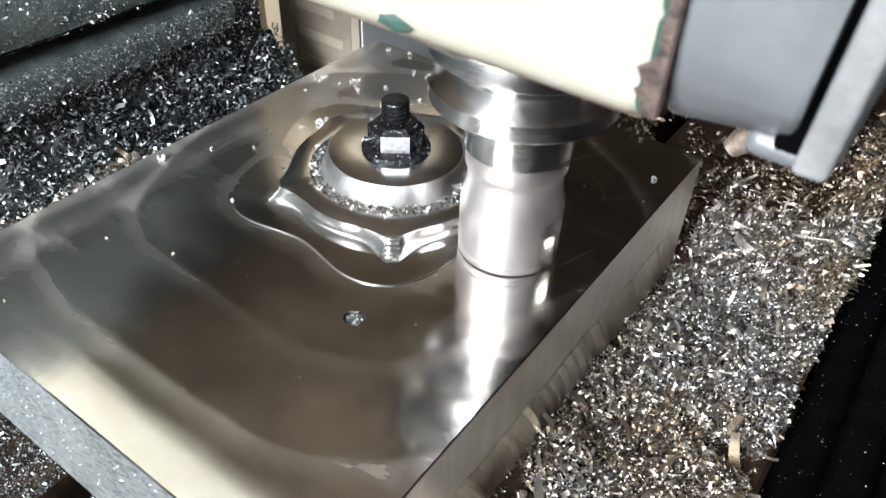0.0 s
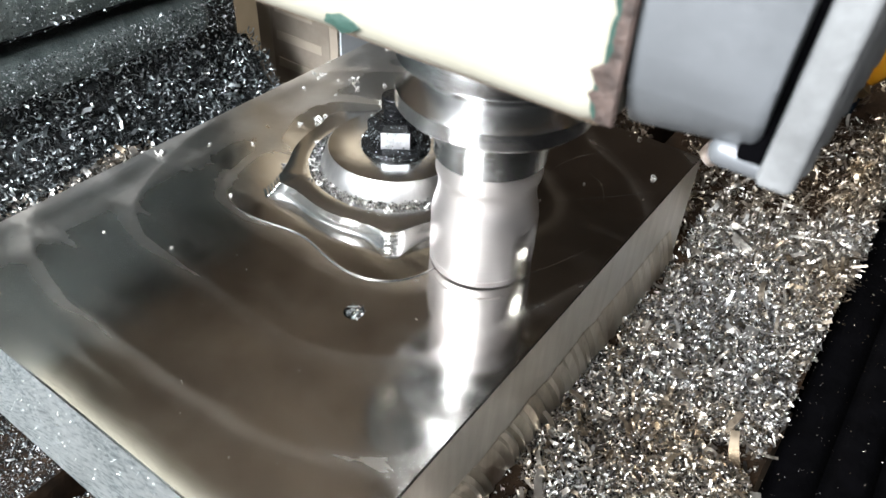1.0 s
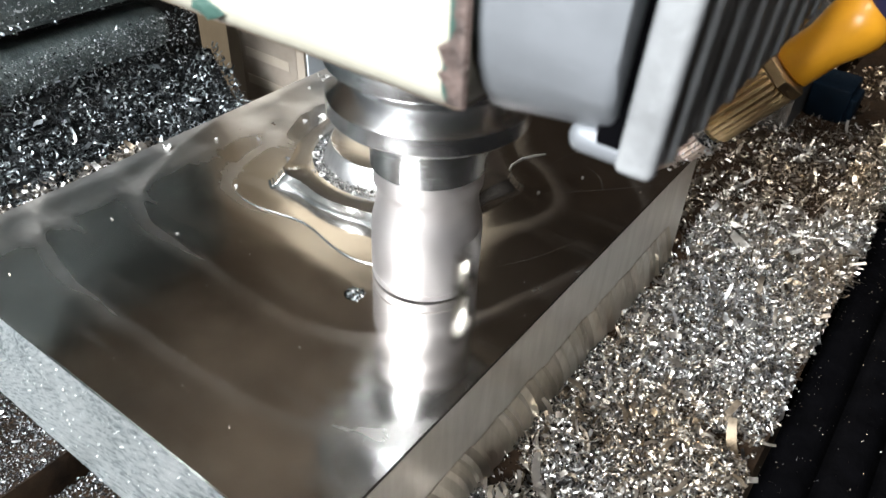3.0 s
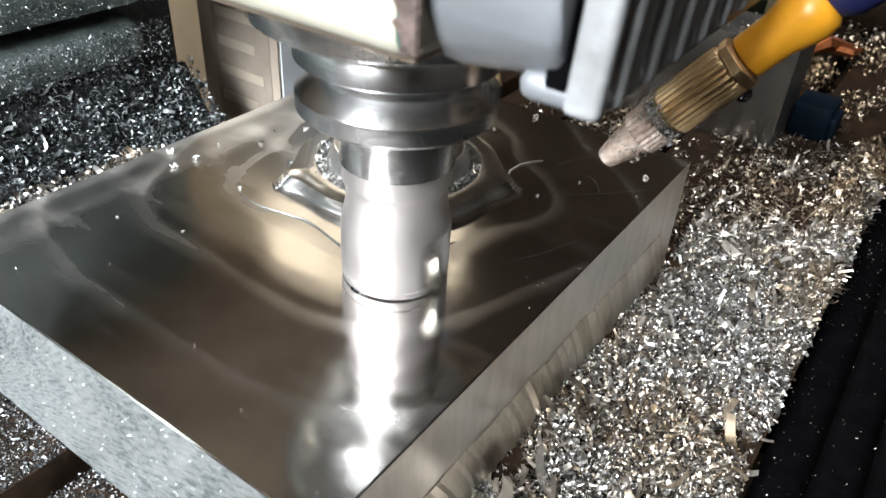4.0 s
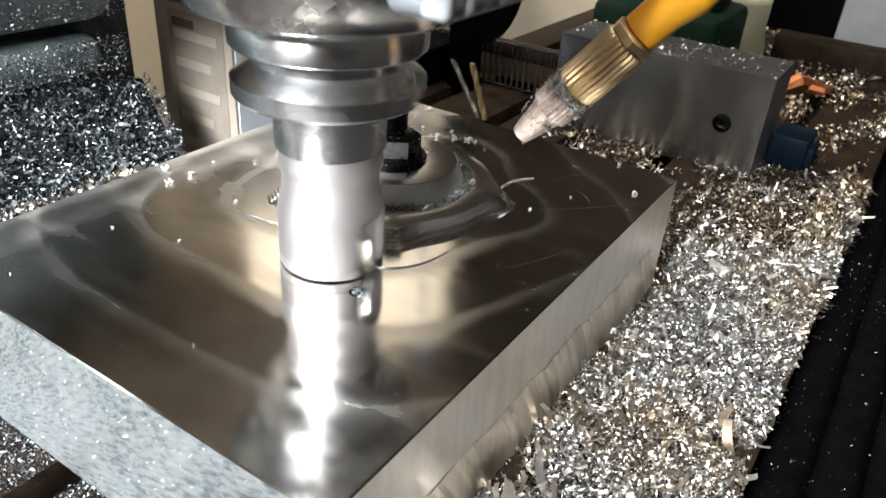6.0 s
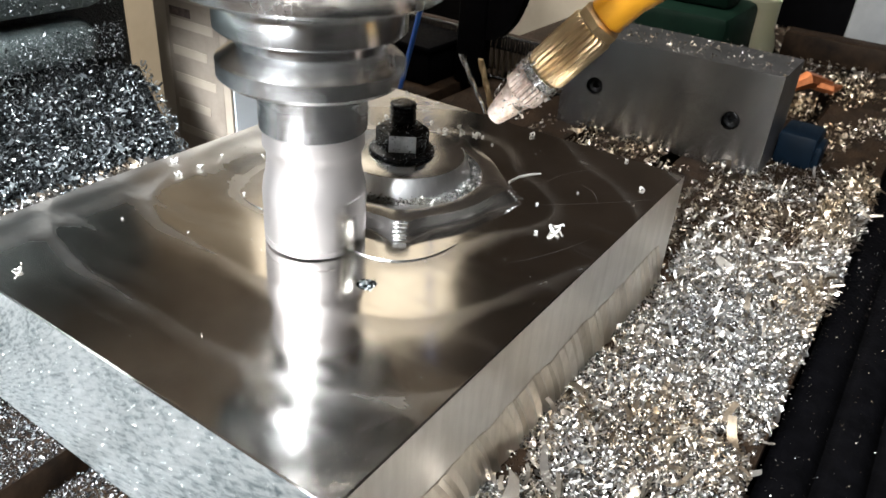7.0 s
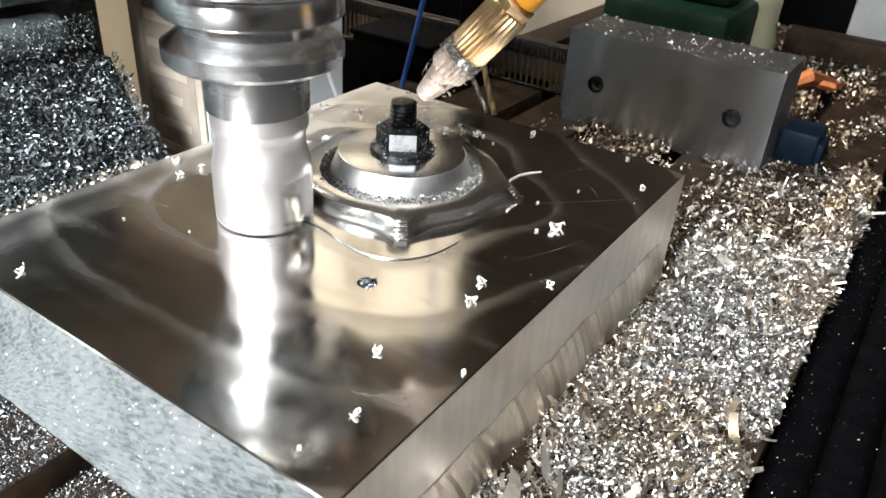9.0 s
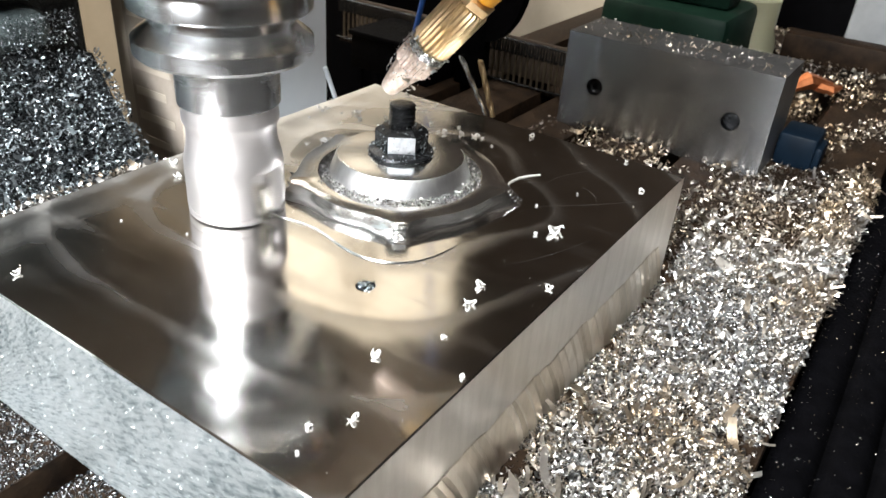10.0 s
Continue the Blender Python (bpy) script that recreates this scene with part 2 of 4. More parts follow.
CASE = simple("cast_grey_case", (0.14, 0.148, 0.158), (0.19, 0.20, 0.215), (0.34, 0.45), 0.35, 40.0, 0.15, 0.0004, 500.0)
FIN = simple("cast_fin", (0.24, 0.245, 0.25), (0.40, 0.41, 0.42), (0.35, 0.5), 0.45, 90.0, 0.3, 0.0006, 500.0)
COPPERY = simple("scuffed_copper", (0.50, 0.36, 0.27), (0.84, 0.74, 0.68), (0.35, 0.6), 0.8, 500.0, 0.6, 0.0005, 1500.0)
DULL_CHIP = simple("pale_chip", (0.50, 0.49, 0.47), (0.72, 0.72, 0.71), (0.45, 0.65), 0.55, 500.0, 0.5, 0.0004, 2500.0)
BRASS = simple("brass", (0.66, 0.47, 0.25), (0.90, 0.70, 0.43), (0.34, 0.5), 1.0, 150.0, 0.25, 0.0003, 1500.0)
YELLOW = simple("amber_plastic", (0.55, 0.24, 0.012), (0.66, 0.30, 0.018), (0.3, 0.42), 0.0, 60.0, 0.1)
BLUE = simple("navy_plastic", (0.01, 0.012, 0.05), (0.015, 0.02, 0.08), (0.3, 0.4), 0.0, 60.0, 0.1)
CABLE_BLUE = simple("blue_cable", (0.01, 0.05, 0.22), (0.015, 0.08, 0.30), (0.35, 0.5), 0.0, 60.0, 0.1)
GROUND_STEEL = simple("ground_block_steel", (0.40, 0.41, 0.43), (0.55, 0.56, 0.585), (0.235, 0.25), 1.0, 30.0, 0.0)
GROUND_STEEL.node_tree.nodes["Principled BSDF"].inputs["Anisotropic"].default_value = 1.0
_up = GROUND_STEEL.node_tree.nodes.new("ShaderNodeCombineXYZ")
_up.inputs[2].default_value = 1.0
GROUND_STEEL.node_tree.links.new(_up.outputs[0], GROUND_STEEL.node_tree.nodes["Principled BSDF"].inputs["Tangent"])
DARK_STEEL = simple("dark_block_steel", (0.10, 0.105, 0.11), (0.18, 0.185, 0.195), (0.35, 0.5), 0.9, 40.0, 0.1, 0.0003, 900.0)
CAST_IRON = simple("oily_cast_iron", (0.005, 0.0034, 0.0024), (0.026, 0.0155, 0.009), (0.5, 0.75), 0.1, 70.0, 0.4, 0.0008, 500.0)
CAST_IRON.node_tree.nodes["Principled BSDF"].inputs["Specular IOR Level"].default_value = 0.1
# Rubber black; also paints the shade in the motor groove.
BLACK_RUBBER_AND_SHADE = simple("black_rubber_and_shade", (0.0006, 0.0006, 0.0008), (0.0015, 0.0015, 0.002), (0.5, 0.75), 0.0, 90.0, 0.3, 0.0008, 400.0)
BLACK_RUBBER_AND_SHADE.node_tree.nodes["Principled BSDF"].inputs["Specular IOR Level"].default_value = 0.025
GREEN_CAST = simple("grey_green_paint", (0.065, 0.085, 0.088), (0.19, 0.225, 0.22), (0.3, 0.55), 0.1, 80.0, 0.5, 0.0012, 350.0)
# Tan print, darkened so the colour holds the carton front's shade.
CARD = simple("shaded_tan_card", (0.36, 0.30, 0.24), (0.46, 0.40, 0.33), (0.6, 0.8), 0.0, 30.0, 0.1)
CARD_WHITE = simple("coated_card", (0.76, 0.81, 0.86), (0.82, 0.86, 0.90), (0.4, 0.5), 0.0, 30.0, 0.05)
PALE_GREY = simple("pale_grey_plastic", (0.20, 0.21, 0.22), (0.28, 0.29, 0.30), (0.5, 0.6), 0.0, 30.0, 0.05)
BROWN_PAINT = simple("bare_brown", (0.022, 0.016, 0.014), (0.13, 0.092, 0.08), (0.5, 0.7), 0.1, 240.0, 0.5, 0.0008, 900.0)
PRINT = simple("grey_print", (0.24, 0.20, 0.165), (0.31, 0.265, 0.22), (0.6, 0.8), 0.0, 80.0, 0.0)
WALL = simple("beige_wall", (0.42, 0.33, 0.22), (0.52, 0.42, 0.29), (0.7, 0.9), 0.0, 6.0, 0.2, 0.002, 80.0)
# The next three carry the unlit room's gloom in their colour.
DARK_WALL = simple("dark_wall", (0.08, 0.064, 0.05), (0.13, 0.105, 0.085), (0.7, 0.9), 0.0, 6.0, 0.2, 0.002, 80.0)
BLACK_WALL = simple("unlit_black_wall", (0.012, 0.010, 0.009), (0.024, 0.020, 0.017), (0.7, 0.9), 0.0, 6.0, 0.2, 0.002, 80.0)
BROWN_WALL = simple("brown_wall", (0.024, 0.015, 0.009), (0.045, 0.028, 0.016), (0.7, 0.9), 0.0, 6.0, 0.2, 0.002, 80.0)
GREEN = simple("green_enamel", (0.002, 0.009, 0.006), (0.004, 0.016, 0.010), (0.4, 0.6), 0.0, 60.0, 0.2)
BLUE_STEEL = simple("blue_enamel", (0.0015, 0.005, 0.010), (0.003, 0.009, 0.018), (0.45, 0.6), 0.0, 60.0, 0.2)
for _m in (GREEN, BLUE_STEEL):
    _m.node_tree.nodes["Principled BSDF"].inputs["Specular IOR Level"].default_value = 0.12
COPPER = simple("copper_scrap", (0.50, 0.16, 0.06), (0.70, 0.26, 0.11), (0.3, 0.5), 0.9, 200.0, 0.4)
WIRE = simple("dull_wire", (0.10, 0.08, 0.06), (0.22, 0.18, 0.13), (0.35, 0.5), 0.8, 200.0, 0.0)
GLASS, _nt, _b, _tc = material("clear_glass")
_b.inputs["Transmission Weight"].default_value = 1.0
_b.inputs["Roughness"].default_value = 0.05
_b.inputs["Base Color"].default_value = (0.75, 0.85, 0.75, 1)
UNDERSIDE = simple("oily_underside", (0.15, 0.115, 0.085), (0.28, 0.22, 0.165), (0.4, 0.6), 0.3, 40.0, 0.3)
CABINET = simple("beige_enamel", (0.62, 0.52, 0.39), (0.70, 0.60, 0.46), (0.45, 0.6), 0.0, 8.0, 0.1)
CREAM_PLASTIC = simple("cream_plastic", (0.55, 0.48, 0.38), (0.66, 0.59, 0.48), (0.4, 0.6), 0.0, 20.0, 0.1)


# ---- mesh helpers (millimetres in, metres out) ----
def link_bm(name, bm, mat, parent=None, label="", smooth=40):
    bmesh.ops.recalc_face_normals(bm, faces=bm.faces[:])
    for v in bm.verts:
        v.co *= MM
    me = bpy.data.meshes.new(name)
    bm.to_mesh(me)
    bm.free()
    for mat_one in mat if isinstance(mat, (list, tuple)) else (mat,):
        me.materials.append(mat_one)
    if smooth:
        me.shade_smooth()
        me.set_sharp_from_angle(angle=radians(smooth))
    ob = new(name, me)
    ob.parent = parent
    if label:
        ob["label"] = label
    return ob


def part(name, bm, mat, parent, label="", smooth=40):
    return link_bm(name, bm, mat, parent, label, smooth)


def empty(name, at=(0, 0, 0)):
    ob = new(name)
    ob.empty_display_size = 0.01
    ob.location = mm(at)
    return ob


def box_bm(x0, x1, y0, y1, z0, z1, bevel=0.0, segments=2, bm=None):
    own = bm or bmesh.new()
    made = bmesh.ops.create_cube(own, size=1.0)["verts"]
    for v in made:
        v.co = Vector((x0 + (v.co.x + 0.5) * (x1 - x0), y0 + (v.co.y + 0.5) * (y1 - y0), z0 + (v.co.z + 0.5) * (z1 - z0)))
    if bevel:
        edges = list({e for v in made for e in v.link_edges})
        bmesh.ops.bevel(own, geom=edges, offset=bevel, segments=segments, affect="EDGES", profile=0.5)
    return own


def lathe_bm(profile, segments=64, warp=None, bm=None, cap=True):
    """profile: rows of (r, z) from the bottom up; warp(r, z, angle) may change the radius."""
    own = bm or bmesh.new()
    rings = []
    for r, z in profile:
        ring = []
        for k in range(segments):
            a = 2 * math.pi * k / segments
            q = warp(r, z, a) if warp else r
            ring.append(own.verts.new((q * math.cos(a), q * math.sin(a), z)))
        rings.append(ring)
    for lo, hi in zip(rings, rings[1:]):
        for k in range(segments):
            own.faces.new((lo[k], lo[(k + 1) % segments], hi[(k + 1) % segments], hi[k]))
    if cap:
        own.faces.new(rings[0][::-1])
        own.faces.new(rings[-1])
    return own


def prism_bm(outline, z0, z1, bm=None, inset=0.0):
    """An upright prism over a closed outline of (x, y)."""
    own = bm or bmesh.new()
    lo = [own.verts.new((x, y, z0)) for x, y in outline]
    hi = [own.verts.new((x, y, z1)) for x, y in outline]
    n = len(outline)
    for k in range(n):
        own.faces.new((lo[k], lo[(k + 1) % n], hi[(k + 1) % n], hi[k]))
    own.faces.new(lo[::-1])
    own.faces.new(hi)
    return own


def tube_bm(points, radius, sides=8, bm=None):
    own = bm or bmesh.new()
    rings = []
    pts = [Vector(p) for p in points]
    for k, p in enumerate(pts):
        d = (pts[min(k + 1, len(pts) - 1)] - pts[max(k - 1, 0)]).normalized()
        s = d.cross(Vector((0, 0, 1)) if abs(d.z) < 0.9 else Vector((1, 0, 0))).normalized()
        u = s.cross(d)
        rr = radius[k] if isinstance(radius, (list, tuple)) else radius
        rings.append([own.verts.new(p + rr * (math.cos(a) * s + math.sin(a) * u)) for a in (2 * math.pi * j / sides for j in range(sides))])
    for lo, hi in zip(rings, rings[1:]):
        for j in range(sides):
            own.faces.new((lo[j], lo[(j + 1) % sides], hi[(j + 1) % sides], hi[j]))
    own.faces.new(rings[0][::-1])
    own.faces.new(rings[-1])
    return own


def curls_mesh(name, rng, places, size, mat, label, category, bend=(1.2, 4.6), aspect=(0.14, 0.45), steps=4, flat=0.0):
    """Many curled cuttings in one mesh: each a bent strip of its own, at one of the places (millimetres)."""
    n = len(places)
    length = rng.uniform(size[0], size[1], n) * np.where(rng.random(n) < 0.06, rng.uniform(1.5, 3.0, n), 1.0)
    width = length * rng.uniform(aspect[0], aspect[1], n)
    width = np.minimum(width, size[1] * 0.7)
    turn = rng.uniform(bend[0], bend[1], n)
    q = rng.normal(size=(n, 4))
    if flat:
        q[:, 1:3] *= flat
    q /= np.linalg.norm(q, axis=1)[:, None]
    w, x, y, z = q.T
    rot = np.stack([np.stack([1 - 2 * (y * y + z * z), 2 * (x * y - z * w), 2 * (x * z + y * w)], -1),
                    np.stack([2 * (x * y + z * w), 1 - 2 * (x * x + z * z), 2 * (y * z - x * w)], -1),
                    np.stack([2 * (x * z - y * w), 2 * (y * z + x * w), 1 - 2 * (x * x + y * y)], -1)], 1)
    local = np.zeros((n, 2 * (steps + 1), 3))
    for k in range(steps + 1):
        s = k / steps - 0.5
        a = turn * s
        rad = length / turn
        taper = 1.0 - 0.5 * abs(s)
        for side in (0, 1):
            local[:, 2 * k + side, 0] = rad * np.sin(a)
            local[:, 2 * k + side, 1] = (side - 0.5) * width * taper + 0.25 * width * s
            local[:, 2 * k + side, 2] = rad * (1 - np.cos(a))
    verts = (np.einsum("nij,nkj->nki", rot, local) + np.asarray(places)[:, None, :]) * MM
    per = 2 * (steps + 1)
    base = (np.arange(n) * per)[:, None, None]
    quad = np.array([[2 * k, 2 * k + 2, 2 * k + 3, 2 * k + 1] for k in range(steps)])[None]
    faces = (base + quad).reshape(-1, 4)
    me = bpy.data.meshes.new(name)
    me.from_pydata(verts.reshape(-1, 3).tolist(), [], faces.tolist())
    me.materials.append(mat)
    me.shade_smooth()
    return tagged(new(name, me), label, category, kind="stuff")


def relief(x, y, scale, height, seed=0.0):
    return height * noise.fractal(Vector((x / scale, y / scale, seed)), 1.0, 2.0, 4)


# ---- the setting ----
TABLE_Z = -59.0


def room():
    """The workshop closed round the machine: walls 0.1 m thick, floor and ceiling."""
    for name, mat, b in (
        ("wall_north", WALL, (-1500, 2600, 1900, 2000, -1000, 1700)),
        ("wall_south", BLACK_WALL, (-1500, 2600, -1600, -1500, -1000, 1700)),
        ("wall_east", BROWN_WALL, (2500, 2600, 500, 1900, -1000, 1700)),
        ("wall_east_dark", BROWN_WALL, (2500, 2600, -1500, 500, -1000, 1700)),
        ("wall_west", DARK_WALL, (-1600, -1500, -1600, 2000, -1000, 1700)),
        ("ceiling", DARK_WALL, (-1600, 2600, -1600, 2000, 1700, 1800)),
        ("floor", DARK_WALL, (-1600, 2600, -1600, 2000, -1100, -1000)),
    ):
        label = "smoke-stained beige workshop wall" if mat is WALL else "unlit gloom painted on the workshop " + name.split("_")[0]
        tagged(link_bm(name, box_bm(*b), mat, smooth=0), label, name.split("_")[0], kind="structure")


def mill_table():
    """The cast table: four long T-slots run along x."""
    table = empty("mill_table", (0, 0, TABLE_Z))
    tagged(table, "oily brown cast iron milling table with T-slots", "machine table")
    slots = [-72.0, -9.0, 54.0, 117.0, 180.0, 243.0]
    edges = [-75.0] + [e for s in slots[1:] for e in (s - 7.0, s + 7.0)] + [290.0]
    for y0, y1 in zip(edges[::2], edges[1::2]):
        part("table_land", box_bm(-300, 900, y0, y1, -35, 0, 0.8), CAST_IRON, table)
    part("table_web", box_bm(-300, 900, -75, 290, -60, -36), CAST_IRON, table)
    part("pedestal", box_bm(-120, 620, 10, 230, -941, -60.5, 6.0), CAST_IRON, table, "dark cast iron knee under the table")
    for y in slots[1:]:
        part("slot_lip", box_bm(-300, 900, y - 13, y + 13, -35.6, -34.2), CAST_IRON, table)


def apron():
    """Pleated rubber cover beside the table, sagging away from it."""
    cover = empty("way_cover", (0, -78, -66))
    tagged(cover, "black pleated rubber way cover flecked with chips", "way cover")
    for j in range(16):
        bm = bmesh.new()
        for i in range(40):
            ring = []
            for x in (-320 + i * 32.0, -288 + i * 32.0):
                for f in (0.0, 0.3, 0.7, 1.0):
                    y = -(j + f) * 18.0
                    z = -1.6 * (j + f) + 3.2 * math.sin(math.pi * f) + relief(x, y, 60.0, 1.6, 4.0)
                    ring.append(bm.verts.new((x, y, z)))
            for k in range(3):
                bm.faces.new((ring[k], ring[k + 1], ring[k + 5], ring[k + 4]))
        bmesh.ops.remove_doubles(bm, verts=bm.verts[:], dist=0.01)
        pleat = part("pleat", bm, BLACK_RUBBER_AND_SHADE, cover)
        pleat.modifiers.new("thickness", "SOLIDIFY").thickness = 0.002


# ---- the workpiece ----
CENTRE = (153.0, 96.5)
PLATE = (250.0, 188.9, 58.0)
HOLE = (79.3, 55.2, 3.5)


def star(r0, amp, phase=217.0, n=160, sharp=1.0):
    out = []
    for k in range(n):
        a = 2 * math.pi * k / n
        c = math.cos(5 * (a - radians(phase)))
        c = math.copysign(abs(c) ** sharp, c)
        r = r0 + amp * c
        out.append((CENTRE[0] + r * math.cos(a), CENTRE[1] + r * math.sin(a)))
    return out


def boss_outline(grow=0.0, reach=7.0):
    """Five flat-nosed points with scooped flanks between them."""
    out = []
    for k in range(5):
        mid = radians(217.0 + 71.5 * (k if k < 3 else k - 5) + (2 if k == 1 else 0))
        tip, half = 43.8 + reach + grow, 0.058
        out += [(tip, mid - half), (tip, mid + half)]
        span = radians(72) - 2 * half
        for k in range(1, 22):
            d = span * k / 22
            near = min(d, span - d)
            out.append((43.6 + grow + reach * max(0.0, 1 - near / 0.34) ** 2.3, mid + half + d))
    return [(CENTRE[0] + r * math.cos(a), CENTRE[1] + r * math.sin(a)) for r, a in out]


def workpiece():
    plate = empty("workpiece", (0, 0, 0))
    tagged(plate, "thick mirror-milled aluminium plate with a raised star boss", "workpiece")
    lx, ly, t = PLATE
    bm = bmesh.new()
    c = 0.5
    ring = [bm.verts.new(p) for p in ((c, c, 0), (lx - c, c, 0), (lx - c, ly - c, 0), (c, ly - c, 0))]
    rim = [bm.verts.new((HOLE[0] + HOLE[2] * math.cos(a), HOLE[1] + HOLE[2] * math.sin(a), 0)) for a in (2 * math.pi * k / 32 for k in range(32))]
    edges = [bm.edges.new((r[k], r[(k + 1) % len(r)])) for r in (ring, rim) for k in range(len(r))]
    bmesh.ops.triangle_fill(bm, use_beauty=True, edges=edges)
    low = [bm.verts.new((v.co.x, v.co.y, -9.0)) for v in rim]
    for k in range(32):
        bm.faces.new((rim[k], rim[(k + 1) % 32], low[(k + 1) % 32], low[k]))
    bm.faces.new(low)
    out = [bm.verts.new(p) for p in ((0, 0, -c), (lx, 0, -c), (lx, ly, -c), (0, ly, -c))]
    base = [bm.verts.new(p) for p in ((0, 0, -t), (lx, 0, -t), (lx, ly, -t), (0, ly, -t))]
    for k in range(4):
        bm.faces.new((ring[k], ring[(k + 1) % 4], out[(k + 1) % 4], out[k]))
        f = bm.faces.new((out[k], out[(k + 1) % 4], base[(k + 1) % 4], base[k]))
        f.material_index = 2 if k == 0 else 1
    bm.faces.new(base[::-1])
    part("plate", bm, [FLOOR, SAWN, FLYCUT], plate, smooth=0)

    # The boss: two thin steps, then the top face.
    bm = bmesh.new()
    levels = [(2.2, -0.3), (1.3, 0.2), (0.65, 0.9), (0.25, 1.9), (0.0, 3.4), (0.0, 5.75), (-0.3, 6.0)]
    loops = [[bm.verts.new((x, y, z)) for x, y in boss_outline(g, 9.2 - 0.85 * max(z, 0.0))] for g, z in levels]
    n = len(loops[0])
    for lo, hi in zip(loops, loops[1:]):
        for k in range(n):
            bm.faces.new((lo[k], lo[(k + 1) % n], hi[(k + 1) % n], hi[k]))
    bore = [bm.verts.new((CENTRE[0] + 35.6 * math.cos(k * math.pi / 40), CENTRE[1] + 35.6 * math.sin(k * math.pi / 40), 6.0)) for k in range(80)]
    deep = [bm.verts.new((CENTRE[0] + 35.0 * math.cos(k * math.pi / 40), CENTRE[1] + 35.0 * math.sin(k * math.pi / 40), -0.2)) for k in range(80)]
    edges = []
    for ring in (loops[-1], bore):
        for k in range(len(ring)):
            a, b = ring[k], ring[(k + 1) % len(ring)]
            edges.append(bm.edges.get((a, b)) or bm.edges.new((a, b)))
    bmesh.ops.triangle_fill(bm, use_beauty=True, edges=edges)
    for k in range(80):
        bm.faces.new((bore[k], bore[(k + 1) % 80], deep[(k + 1) % 80], deep[k]))
    part("boss", bm, BRIGHT, plate, "bright star-shaped boss with scooped flanks")
    for k in range(5):
        a = radians(217.0 + 71.5 * (k if k < 3 else k - 5) + (2 if k == 1 else 0))
        for j in range(5):
            bm = box_bm(-1.5, 0.5 + 1.2 * j, -2.7, 2.7, 5.7 - 1.2 * j - 0.75, 5.7 - 1.2 * j, 0.15, 1)
            rung = part("tip_step", bm, BRIGHT, plate)
            rung.matrix_local = pose(*(mm((CENTRE[0] + 48.3 * math.cos(a), CENTRE[1] + 48.3 * math.sin(a), 0))), 0, 0, math.degrees(a))
    pts = [p for p in star(61.5, 6.5, 215.0, 200)][81:134]
    part("burr", tube_bm([(x, y, 0.25) for x, y in pts], [0.12 + 0.45 * math.sin(math.pi * k / len(pts)) for k in range(len(pts))], 6), BRIGHT, plate, "thin bright burr along an old cut")
    curl = [(174.6, 52.0, 0.15), (176.4, 54.6, 0.2), (179.4, 57.2, 0.2), (185.5, 59.4, 0.25), (193.0, 58.9, 0.25), (198.8, 56.2, 0.2), (203.4, 53.0, 0.2)]
    part("burr", tube_bm(curl, [0.30, 0.36, 0.40, 0.42, 0.42, 0.40, 0.25], 8), DULL_CHIP, plate, "thin bright burr along an old cut")
    # Hair-fine scratches dragged across the milled face.
    for line in (((172, 41), (192, 21), (216, 0.6)), ((121, 27), (138, 17), (163, 8)), ((205, 33), (201, 25), (191, 19)), ((193, 46), (211, 44), (232, 31))):
        (x0, y0), (x1, y1), (x2, y2) = line
        pts = []
        for k in range(13):
            u = k / 12
            pts.append(((1 - u) ** 2 * x0 + 2 * u * (1 - u) * (2 * x1 - (x0 + x2) / 2) + u * u * x2, (1 - u) ** 2 * y0 + 2 * u * (1 - u) * (2 * y1 - (y0 + y2) / 2) + u * u * y2, 0.0))
        part("scratch", tube_bm(pts, [0.02 + 0.045 * math.sin(math.pi * k / 12) for k in range(13)], 5), BRIGHT, plate, "raised edge of a hair-fine scratch")
    # Fly-cut strokes low on the right-hand side, each a shallow ridge that leans back.
    rng = random.Random(5)
    x, proud, k = 8.0, 0.3, 0
    while x < 244:
        w = rng.uniform(1.4, 4.4)
        nxt = rng.uniform(0.6, 1.6) if k % 2 == 0 else rng.uniform(0.1, 0.35)
        k += 1
        bm = bmesh.new()
        cols = []
        for side, depth in ((0.0, proud), (w, nxt)):
            col = []
            for f in (0.0, 0.3, 0.6, 0.85, 1.0):
                z = -57.8 + (27.0 + relief(x + side, 0.0, 14.0, 2.4, 2.0)) * f
                col.append(bm.verts.new((x + side - 13.0 * f ** 1.4, -0.08 - depth * (1 - 0.75 * f) - 0.9 * (1 - f) ** 1.5, z)))
            col.append(bm.verts.new((x + side - 13.2, 0.15, col[-1].co.z + 0.3)))
            cols.append(col)
        for j in range(5):
            bm.faces.new((cols[0][j], cols[1][j], cols[1][j + 1], cols[0][j + 1]))
        part("cutter_mark", bm, MARKS, plate)
        x += w
        proud = nxt


